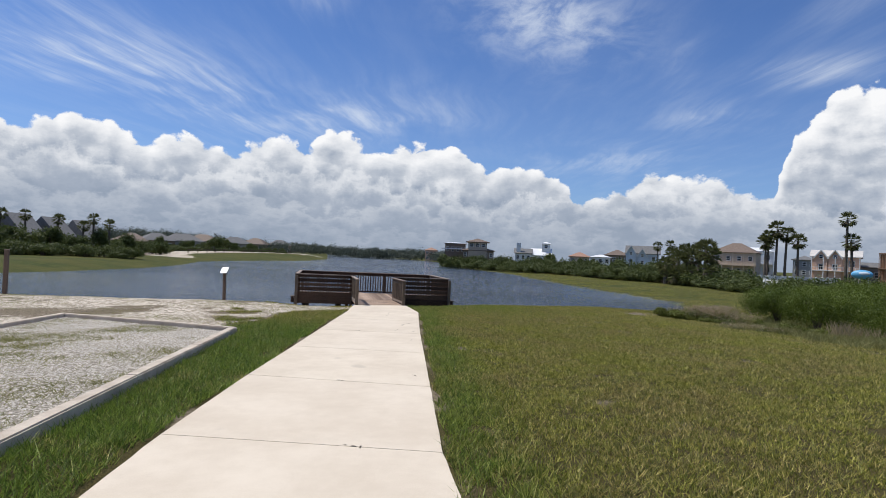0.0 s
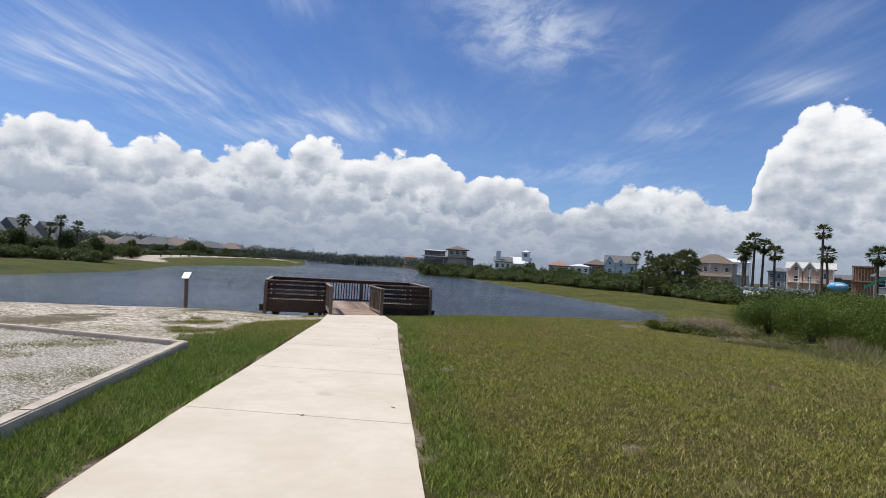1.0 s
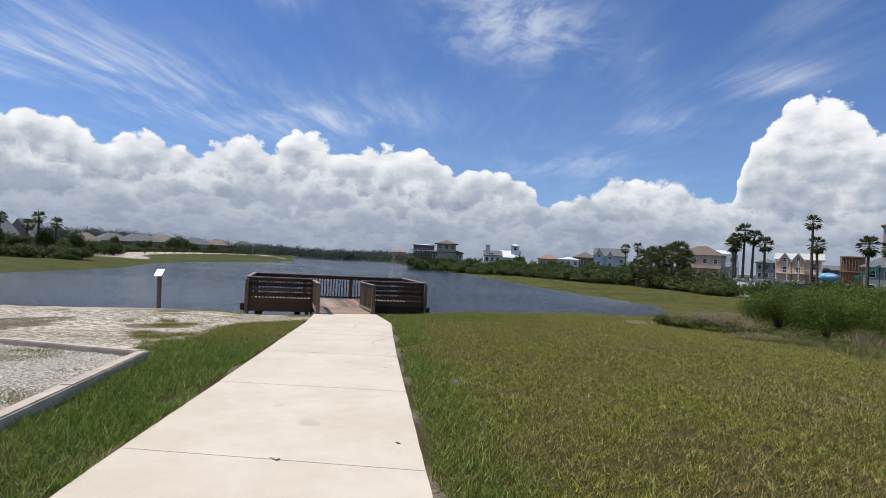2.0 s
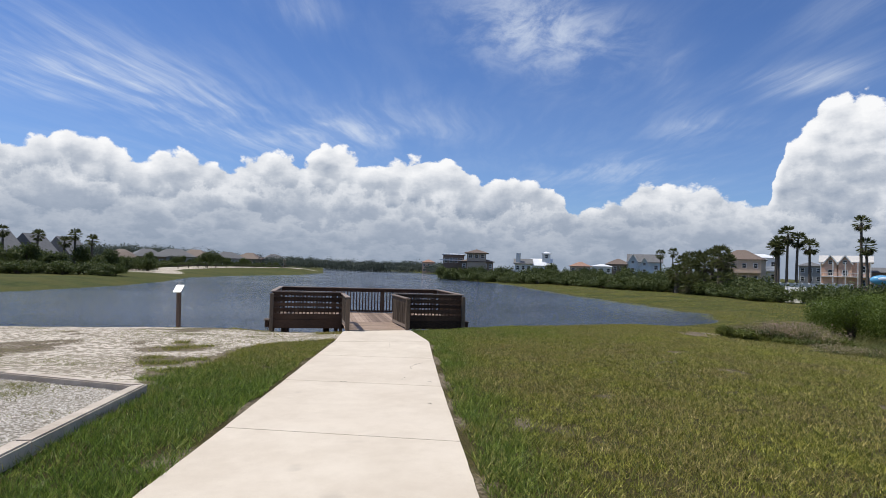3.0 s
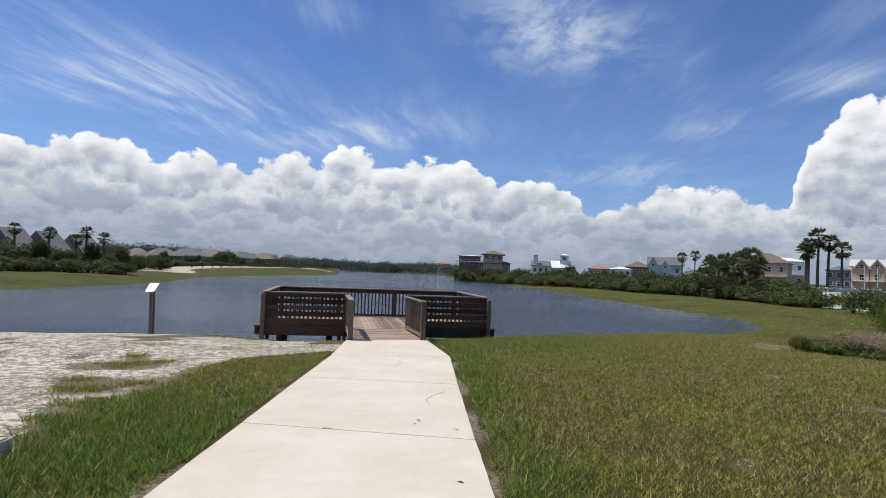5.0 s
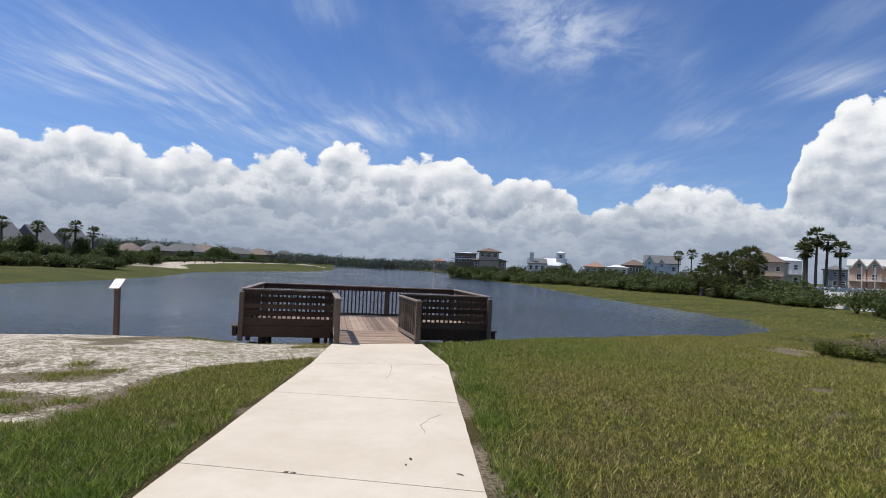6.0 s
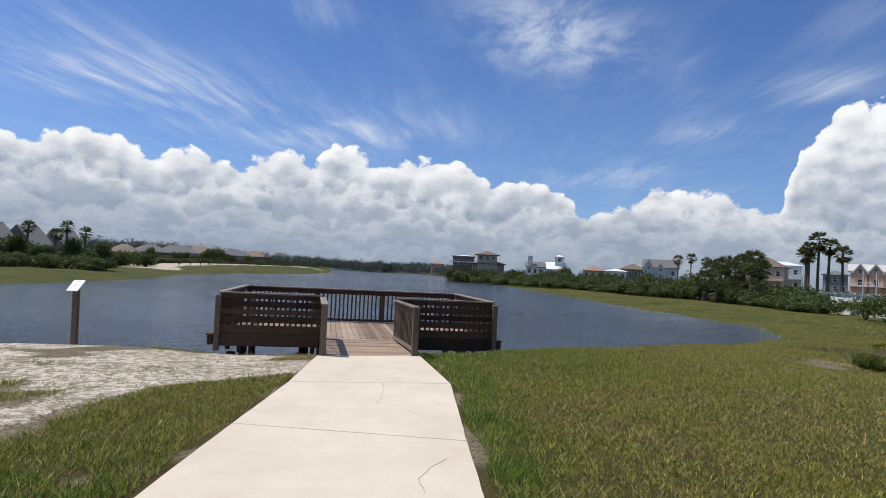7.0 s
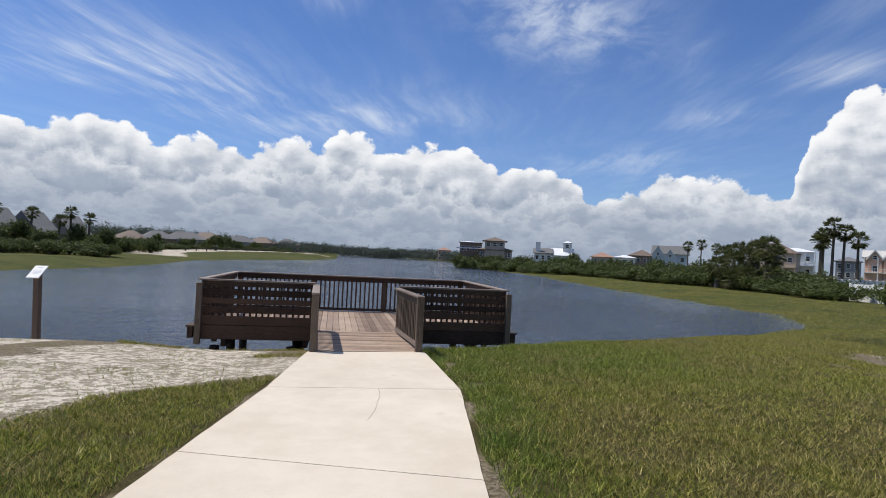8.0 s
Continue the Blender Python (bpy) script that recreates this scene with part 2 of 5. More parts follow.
M_CONCRETE = material("path_concrete", concrete_build, 0.85, spec=0.25)
M_CURB = speckled("curb_concrete", (0.40, 0.335, 0.265), (0.60, 0.52, 0.43), 3, 80, 0.003)
M_GRAVEL = speckled("crushed_shell", (0.20, 0.172, 0.128), (0.68, 0.63, 0.55), 24, 70, 0.02, 0.9, (0.43, 0.62))
M_SHELL = speckled("shell_bits", (0.42, 0.38, 0.33), (0.78, 0.75, 0.70), 9, 90, 0.002, 0.7)


def ground_build(g, p):
    w = world_place(g)
    sand_node, lush_node = g.node("ShaderNodeAttribute"), g.node("ShaderNodeAttribute")
    sand_node.attribute_name, lush_node.attribute_name = "sand", "lush"
    sand, lush = sand_node.outputs["Fac"], lush_node.outputs["Fac"]
    blotch, fine = g.noise(w, 0.8, 6, 0.65), g.noise(w, 22, 5, 0.65)
    far = g.noise(w, 0.11, 7, 0.66)
    grass = g.mix(g.ramp(g.math("ADD", g.math("MULTIPLY", blotch, 0.6), g.math("MULTIPLY", fine, 0.4)), 0.40, 0.60), (0.032, 0.043, 0.009), (0.068, 0.080, 0.017))
    grass = g.mix(g.ramp(far, 0.36, 0.66), grass, (0.086, 0.082, 0.020))
    soil = g.mix(g.ramp(g.noise(w, 62, 3, 0.7), 0.36, 0.62), (0.020, 0.017, 0.006), (0.100, 0.080, 0.030))
    soil = g.mix(g.ramp(sand, 0.06, 0.24), soil, g.mix(g.ramp(fine, 0.4, 0.6), (0.10, 0.078, 0.052), (0.26, 0.21, 0.15)))
    grass = g.mix(lush, grass, soil)
    grain = g.noise(w, 48, 4, 0.65)
    grit = g.mix(g.ramp(g.math("ADD", g.math("MULTIPLY", blotch, 0.30), g.math("ADD", g.math("MULTIPLY", fine, 0.38), g.math("MULTIPLY", grain, 0.32))), 0.40, 0.51), (0.27, 0.228, 0.17), (0.65, 0.58, 0.485))
    litter = g.ramp(g.math("ADD", g.math("MULTIPLY", g.noise(w, 7.5, 6, 0.70), 0.8), g.math("MULTIPLY", grain, 0.2)), 0.475, 0.535, 0.0, 0.85)
    grit = g.mix(litter, grit, (0.225, 0.19, 0.135))
    edge = g.math("ADD", sand, g.math("MULTIPLY", g.math("SUBTRACT", g.math("ADD", g.math("MULTIPLY", blotch, 0.5), g.math("MULTIPLY", fine, 0.5)), 0.5), 1.7))
    return g.mix(g.ramp(edge, 0.38, 0.62), grass, grit), g.math("ADD", fine, g.math("MULTIPLY", blotch, 1.5)), 0.03


M_GROUND = material("ground_mix", ground_build, 0.95, spec=0.15)


def water_build(g, p):
    w = world_place(g)
    s = g.node("ShaderNodeVectorMath", operation="MULTIPLY")
    g.put(s.inputs[0], w)
    s.inputs[1].default_value = (0.75, 1.25, 1)
    swell = g.noise(s.outputs[0], 0.9, 4, 0.60, 0.3)
    chop = g.noise(s.outputs[0], 3.4, 4, 0.60, 0.4)
    fine = g.noise(s.outputs[0], 10.0, 2, 0.5, 0.2)
    calm = g.ramp(g.noise(w, 0.035, 3, 0.5), 0.35, 0.65, 0.55, 1.15)
    # sheltered water in the corner under the bank and by the western reeds
    for spot, near, far, least in (((31, 27, 0), 4, 15, 0.55), ((-26, 26, 0), 6, 34, 0.35)):
        away = g.node("ShaderNodeVectorMath", operation="DISTANCE")
        g.put(away.inputs[0], w)
        away.inputs[1].default_value = (spot[0], spot[1], WATER_Z)
        calm = g.math("MULTIPLY", calm, g.ramp(away.outputs["Value"], near, far, least, 1.0))
    h = g.math("ADD", g.math("MULTIPLY", swell, 0.52), g.math("ADD", g.math("MULTIPLY", chop, 0.36), g.math("MULTIPLY", fine, 0.06)))
    return (0.046, 0.054, 0.068), g.math("MULTIPLY", h, calm), 0.34


M_WATER = material("pond_water", water_build, 0.07, spec=0.5)


def lawn_material():
    m = bpy.data.materials.new("lawn_blade")
    m.use_nodes = True
    g = Graph(m.node_tree)
    geo = g.node("ShaderNodeNewGeometry")
    p, rnd = geo.outputs["Position"], geo.outputs["Random Per Island"]
    green = g.mix(rnd, (0.105, 0.132, 0.018), (0.68, 0.64, 0.125))
    straw = g.mix(rnd, (0.22, 0.165, 0.055), (0.64, 0.52, 0.19))
    broad, small = g.noise(p, 0.45, 3, 0.55), g.noise(p, 2.6, 4, 0.6)
    dry = g.math("ADD", g.math("MULTIPLY", broad, 0.45), g.math("ADD", g.math("MULTIPLY", small, 0.55), g.math("MULTIPLY", g.math("SUBTRACT", rnd, 0.5), 0.28)))
    rich = g.node("ShaderNodeAttribute")
    rich.attribute_name = "rich"
    dry = g.math("SUBTRACT", dry, g.math("MULTIPLY", rich.outputs["Fac"], 0.11))
    green = g.mix(rich.outputs["Fac"], green, g.mix(rnd, (0.050, 0.110, 0.012), (0.36, 0.47, 0.080)))
    colour = g.mix(g.ramp(dry, 0.41, 0.66), green, straw)
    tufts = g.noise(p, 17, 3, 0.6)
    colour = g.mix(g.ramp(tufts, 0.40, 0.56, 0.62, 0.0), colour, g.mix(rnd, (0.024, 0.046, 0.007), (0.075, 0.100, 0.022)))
    shader = g.node("ShaderNodeBsdfPrincipled")
    shader.inputs["Roughness"].default_value, shader.inputs["Specular IOR Level"].default_value = 0.5, 0.25
    g.put(shader.inputs["Base Color"], colour)
    thin = g.node("ShaderNodeBsdfTranslucent")
    g.put(thin.inputs[0], colour)
    both = g.node("ShaderNodeMixShader")
    both.inputs[0].default_value = 0.32
    g.put(both.inputs[1], shader.outputs[0])
    g.put(both.inputs[2], thin.outputs[0])
    g.put(g.node("ShaderNodeOutputMaterial").inputs[0], both.outputs[0])
    return m


M_BLADE = lawn_material()
M_TUFT = leaf_material("weed_blade", (0.100, 0.125, 0.032), (0.34, 0.31, 0.12))
M_WEED = leaf_material("weed_leaf", (0.040, 0.062, 0.010), (0.200, 0.215, 0.045))
M_STRAW = leaf_material("dry_grass", (0.22, 0.17, 0.09), (0.45, 0.37, 0.22))
M_LEAF = leaf_material("shrub_leaf", (0.016, 0.034, 0.004), (0.155, 0.205, 0.028))
M_LEAF_FAR = leaf_material("far_leaf", (0.024, 0.042, 0.012), (0.125, 0.150, 0.042))
# leaf green lifted towards grey: distance haze put into the colour
M_LEAF_HAZED = leaf_material("hazed_wood_leaf", (0.052, 0.068, 0.054), (0.100, 0.120, 0.090))
M_PALM = leaf_material("palm_frond", (0.026, 0.040, 0.013), (0.135, 0.145, 0.050))
M_PALM_DRY = leaf_material("dead_frond", (0.060, 0.048, 0.033), (0.15, 0.125, 0.085))
M_FLOWER = leaf_material("seed_head", (0.25, 0.165, 0.115), (0.58, 0.44, 0.33))
M_YELLOW = leaf_material("yellow_bloom", (0.30, 0.26, 0.02), (0.55, 0.45, 0.05))
M_BARK = speckled("bark", (0.045, 0.036, 0.028), (0.13, 0.105, 0.082), 6, 40, 0.01)
M_TRUNK = speckled("palm_trunk", (0.060, 0.050, 0.040), (0.17, 0.14, 0.115), 4, 30, 0.01)


def paint(name, colour, vary=0.10, scale=0.6, rough=0.7):
    dark = tuple(c * (1 - vary) for c in colour)
    light = tuple(min(1.0, c * (1 + vary)) for c in colour)
    return speckled(name, dark, light, scale, 25, 0.003, rough)


M_WHITE = paint("white_paint", (0.78, 0.78, 0.76))
M_BLUEWALL = paint("pale_blue_siding", (0.58, 0.66, 0.74))
M_PINK = paint("coral_stucco", (0.64, 0.43, 0.32))
M_BEIGE = paint("beige_stucco", (0.46, 0.38, 0.30))
# tan darkened all over, with the shade of open verandas in the colour
M_TAN_SHADED = paint("shaded_tan_stucco", (0.22, 0.165, 0.12))
M_GREYWALL = paint("grey_siding", (0.30, 0.30, 0.29))
M_RAWWOOD = paint("raw_timber", (0.36, 0.235, 0.16))
M_ROOF_GREY = paint("grey_shingle", (0.15, 0.15, 0.15), 0.2, 2)
M_ROOF_BROWN = paint("brown_shingle", (0.165, 0.125, 0.10), 0.2, 2)
M_ROOF_RED = paint("terracotta_tile", (0.33, 0.20, 0.145), 0.2, 2)
M_ROOF_PALE = paint("pale_metal_roof", (0.52, 0.50, 0.47), 0.1, 1)
M_ROOF_WHITE = paint("white_metal_roof", (0.75, 0.76, 0.77), 0.06, 1, 0.4)
M_GLASS = material("window_glass", lambda g, p: ((0.02, 0.025, 0.03), None, 0), 0.06, spec=0.6)
M_BLUE = paint("blue_slide_plastic", (0.13, 0.38, 0.62), 0.08, 1, 0.3)
M_GREEN = paint("green_slide_plastic", (0.03, 0.22, 0.15), 0.1, 1, 0.35)
M_CAR = paint("white_car_paint", (0.75, 0.75, 0.75), 0.03, 1, 0.25)
M_TYRE = paint("tyre_rubber", (0.02, 0.02, 0.02))
M_SIGNFACE = paint("sign_face", (0.80, 0.80, 0.78), 0.03, 4, 0.35)
M_INK = paint("sign_ink", (0.48, 0.49, 0.51), 0.1, 4, 0.5)

# ---------------------------------------------------------------- mesh tools


def link_mesh(name, mesh, mat, parent=None, label=""):
    ob = new(name, mesh)
    if mat and not mesh.materials:
        mesh.materials.append(mat)
    if parent:
        ob.parent = parent
    if label:
        ob["label"] = label
    return ob


def part(name, bm, mat, parent=None, label="", smooth=False):
    mesh = bpy.data.meshes.new(name)
    bmesh.ops.recalc_face_normals(bm, faces=bm.faces)
    if smooth:
        for f in bm.faces:
            f.smooth = True
    bm.to_mesh(mesh)
    bm.free()
    return link_mesh(name, mesh, mat, parent, label)


def thing(name, m, label, category, group="", kind=""):
    ob = new(name)
    ob.matrix_world = m
    return tagged(ob, label, category, group, kind)


def block(size, at=(0, 0, 0), turn=(0, 0, 0), bevel=0.0, bm=None):
    """A box with worn edges, its centre at the given place."""
    bm = bm or bmesh.new()
    made = bmesh.ops.create_cube(bm, size=1.0, matrix=pose(*at, *turn) @ Matrix.Diagonal((*size, 1)))
    if bevel:
        edges = list({e for v in made["verts"] for e in v.link_edges})
        bmesh.ops.bevel(bm, geom=edges, offset=bevel, segments=1, affect="EDGES")
    return bm


def span(lo, hi, bevel=0.0, bm=None):
    return block([b - a for a, b in zip(lo, hi)], [(a + b) / 2 for a, b in zip(lo, hi)], bevel=bevel, bm=bm)


def rod(r0, r1, z0, z1, sides=10, at=(0, 0), bm=None, tilt=(0, 0, 0)):
    bm = bm or bmesh.new()
    m = Matrix.Translation((at[0], at[1], (z0 + z1) / 2)) @ pose(0, 0, 0, *tilt)
    bmesh.ops.create_cone(bm, cap_ends=True, segments=sides, radius1=r0, radius2=r1, depth=z1 - z0, matrix=m)
    return bm


def prism(outline, z0, z1, bm=None):
    """An upright slab over an outline of (x, y), with its top at z1, which may be a function of x and y."""
    bm = bm or bmesh.new()
    top_at = z1 if callable(z1) else (lambda x, y: z1)
    low = [bm.verts.new((x, y, z0)) for x, y in outline]
    high = [bm.verts.new((x, y, top_at(x, y))) for x, y in outline]
    n = len(outline)
    bm.faces.new(high)
    bm.faces.new(low[::-1])
    for i in range(n):
        bm.faces.new((low[i], low[(i + 1) % n], high[(i + 1) % n], high[i]))
    return bm


def raw_mesh(name, verts, faces, corners):
    """A mesh from numpy arrays of vertices and of faces with the same number of corners."""
    mesh = bpy.data.meshes.new(name)
    mesh.vertices.add(len(verts))
    mesh.vertices.foreach_set("co", np.asarray(verts, np.float32).ravel())
    mesh.loops.add(len(faces) * corners)
    mesh.loops.foreach_set("vertex_index", np.asarray(faces, np.int32).ravel())
    mesh.polygons.add(len(faces))
    mesh.polygons.foreach_set("loop_start", np.arange(0, len(faces) * corners, corners, dtype=np.int32))
    mesh.update(calc_edges=True)
    return mesh


rng = np.random.default_rng(11)


def value_noise(x, y, scale, seed=0):
    """Smooth random values between 0 and 1 over the plan."""
    gx, gy = np.asarray(x) / scale, np.asarray(y) / scale
    ix, iy = np.floor(gx).astype(np.int64), np.floor(gy).astype(np.int64)
    fx, fy = gx - ix, gy - iy
    fx, fy = fx * fx * (3 - 2 * fx), fy * fy * (3 - 2 * fy)

    def corner(a, b):
        h = np.sin(a * 127.1 + b * 311.7 + seed * 74.7) * 43758.5453
        return h - np.floor(h)
    return ((corner(ix, iy) * (1 - fx) + corner(ix + 1, iy) * fx) * (1 - fy)
            + (corner(ix, iy + 1) * (1 - fx) + corner(ix + 1, iy + 1) * fx) * fy)


def smooth(v, lo, hi):
    s = np.clip((np.asarray(v, float) - lo) / (hi - lo), 0, 1)
    return s * s * (3 - 2 * s)


# ---------------------------------------------------------------- plan of the ground
SHORE = [(-300, 9), (-60, 5), (-20, 4.2), (-8, 4.3), (-3, 4.1), (2, 4.3), (6, 6.0), (10, 8.5), (15, 11.8), (19, 14.8), (23, 17.4), (25.4, 19.5),
         (26.7, 21.6), (28.1, 24.4), (29.3, 28.5), (30.2, 36), (30.8, 47), (32.8, 62), (35, 79), (40, 107), (40, 138), (44, 208), (67, 344), (60, 491), (33, 736), (5, 700),
         (3, 420), (1.3, 253), (-6.2, 178), (-20, 142), (-27, 110), (-24.5, 81), (-25.2, 61), (-27, 52), (-28.5, 44), (-32, 36), (-60, 34), (-300, 40)]


def shore_distance(x, y):
    """Distance to the water's edge, below zero over the water."""
    x, y = np.asarray(x, float), np.asarray(y, float)
    best, inside = np.full(x.shape, 1e9), np.zeros(x.shape, bool)
    for (ax, ay), (bx, by) in zip(SHORE, SHORE[1:] + SHORE[:1]):
        ex, ey = bx - ax, by - ay
        t = np.clip(((x - ax) * ex + (y - ay) * ey) / (ex * ex + ey * ey), 0, 1)
        best = np.minimum(best, np.hypot(x - ax - t * ex, y - ay - t * ey))
        cross = (ay > y) != (by > y)
        inside ^= cross & (x < ax + (y - ay) * ex / (ey if abs(ey) > 1e-9 else 1e-9))
    return np.where(inside, -best, best)


TRACK = [(-37, 121), (-43, 140), (-45, 160), (-38, 190), (-22, 225), (-8, 240)]


def line_distance(x, y, line):
    best = np.full(np.shape(x), 1e9)
    for (ax, ay), (bx, by) in zip(line, line[1:]):
        ex, ey = bx - ax, by - ay
        t = np.clip(((x - ax) * ex + (y - ay) * ey) / (ex * ex + ey * ey), 0, 1)
        best = np.minimum(best, np.hypot(x - ax - t * ex, y - ay - t * ey))
    return best


def path_z(x, y):
    return -0.0155 * np.asarray(y) + 0.016 * np.clip(x, -4, 4) + 0.01


def ground_z(x, y):
    x, y = np.asarray(x, float), np.asarray(y, float)
    d = shore_distance(x, y)
    flat = np.where(y < 0, path_z(x, np.maximum(y, -60)), path_z(x, 0 * y))
    flat = flat - np.minimum(0.07 * np.logaddexp(0, (x - 9) / 1.2) * 1.2, 1.0 + 0 * x)
    flat = flat + 0.17 * smooth(-x, 2.2, 5.5) * smooth(y, -6.2, -1.5)
    near = WATER_Z + (flat - WATER_Z - 0.18) * smooth(d, -0.3, 3.2) + 0.18 * smooth(d, 2.2, 6.5)
    right = WATER_Z + 0.35 * smooth(d, 0, 14) + 2.3 * smooth(d, 75, 150)
    left = WATER_Z + 0.8 * smooth(d, 0, 11) + 0.35 * smooth(d, 30, 80)
    left = left + 1.15 * smooth(line_distance(x, y, TRACK), 16, 6) * smooth(y, 125, 225)
    far = left + (right - left) * smooth(x, -12, 12)
    z = near + (far - near) * smooth(y, 6, 26)
    z = z + 0.05 * (value_noise(x, y, 3.1, 2) - 0.5) * smooth(d, 0.5, 3) + 0.02 * (value_noise(x, y, 0.7, 3) - 0.5)
    return np.where(d < 0, WATER_Z - 0.9 * smooth(-d, -0.2, 3), z)


def right_edge(y):
    return 1.013 + 0.1475 * (np.asarray(y) + 3.2)


def left_edge(y):
    return -1.47 + 0.1645 * (np.maximum(y, -17.5) + 3.1) + 0.09 * (np.minimum(y, -17.5) + 17.5)


SAND_Y = [-40, -9.3, -6.4, -4.7, -3.2, -2.6, -1.9, -0.5, 3]
SAND_X = [-9.0, -4.9, -4.5, -4.2, -3.6, -2.7, -1.7, -1.0, -0.9]


def sandiness(x, y):
    """1 on bare shell sand, 0 on turf."""
    edge = np.interp(y, SAND_Y, SAND_X)
    beach = smooth(edge - x, -0.9, 0.15) * smooth(y, 3.2, 1.6) * smooth(x, -45, -20)
    weeds = value_noise(x, y, 1.3, 5) * 0.6 + value_noise(x, y, 0.45, 6) * 0.4
    strip = smooth(np.abs(y + 5.0 - 0.35 * (x + 9)), 3.0, 0.0) * smooth(x, -6, -9)
    beach = beach * (1 - 0.75 * smooth(weeds, 0.56, 0.78)) * (1 - 0.7 * strip) * (1 - 0.35 * smooth(y, 0.9, 1.5) * smooth(value_noise(x, y, 0.8, 8), 0.3, 0.6))
    dx = np.minimum(np.abs(x - right_edge(y)), np.abs(x - left_edge(y)))
    verge = 0.34 * smooth(dx, 0.17, 0.04) * smooth(value_noise(x, y, 0.5, 9), 0.2, 0.6) * smooth(y, 1, 0)
    bare = 0.24 * smooth(value_noise(x, y, 0.55, 12), 0.82, 0.95) * smooth(y, 6, 3)
    ridge = 0.5 * np.maximum(smooth(line_distance(x, y, [(11.6, 0.9), (13.6, 2.6)]), 1.1, 0.2), smooth(line_distance(x, y, [(18.2, 8.0), (20.4, 9.0)]), 0.9, 0.2)) * value_noise(x, y, 0.6, 4)
    track = smooth(line_distance(x, y, TRACK), 7.5, 4.0)
    return np.clip(np.maximum.reduce([beach, verge, bare, ridge, track]), 0, 1)


PIT = [(-4.22, -9.25), (-8.85, -6.75), (-9.75, -18.6), (-5.15, -21.0)]     # inner gravel court, its outer corners


def in_pit(x, y, grow=0.0):
    ok = np.ones(np.shape(x), bool)
    for (ax, ay), (bx, by) in zip(PIT, PIT[1:] + PIT[:1]):
        ok &= ((bx - ax) * (y - ay) - (by - ay) * (x - ax)) / math.hypot(bx - ax, by - ay) > -grow
    return ok


def build_ground():
    def axis(lo, hi, step, reach):
        core = list(np.arange(lo, hi + step / 2, step))
        s, grow = step, []
        at = hi
        while at < reach:
            s *= 1.045
            at += s
            grow.append(at)
        s, at, back = step, lo, []
        while at > -reach:
            s *= 1.045
            at -= s
            back.append(at)
        return np.array(back[::-1] + core + grow)
    xs, ys = axis(-16, 32, 0.36, 3200), axis(-27, 22, 0.36, 3200)
    X, Y = np.meshgrid(xs, ys)
    x, y = X.ravel(), Y.ravel()
    z = ground_z(x, y)
    strip = (x > left_edge(y) + 0.45) & (x < np.minimum(right_edge(y), 1.0) - 0.4) & (y < -0.3) & (y > -40)
    z = np.where(strip | in_pit(x, y, -0.1), z - 0.12, z - 0.022)
    n, m = len(xs), len(ys)
    i = (np.arange(m - 1)[:, None] * n + np.arange(n - 1)[None, :]).ravel()
    mesh = raw_mesh("ground", np.stack([x, y, z], 1), np.stack([i, i + 1, i + n + 1, i + n], 1), 4)
    mesh.polygons.foreach_set("use_smooth", np.ones(len(mesh.polygons), bool))
    near = smooth(x, 40, 20) * smooth(y, 12, 6) * smooth(x, -30, -16)
    for name, values in (("sand", sandiness(x, y)), ("lush", near * 0.9)):
        mesh.attributes.new(name, "FLOAT", "POINT").data.foreach_set("value", values.astype(np.float32))
    ob = link_mesh("ground", mesh, M_GROUND)
    tagged(ob, "rough green turf and pale shell sand sloping to the pond", "ground", kind="structure")


build_ground()

water = part("water", span((-400, -5, WATER_Z - 0.02), (400, 900, WATER_Z)), M_WATER)
tagged(water, "wind-rippled grey-blue pond reflecting the sky", "water", kind="structure")


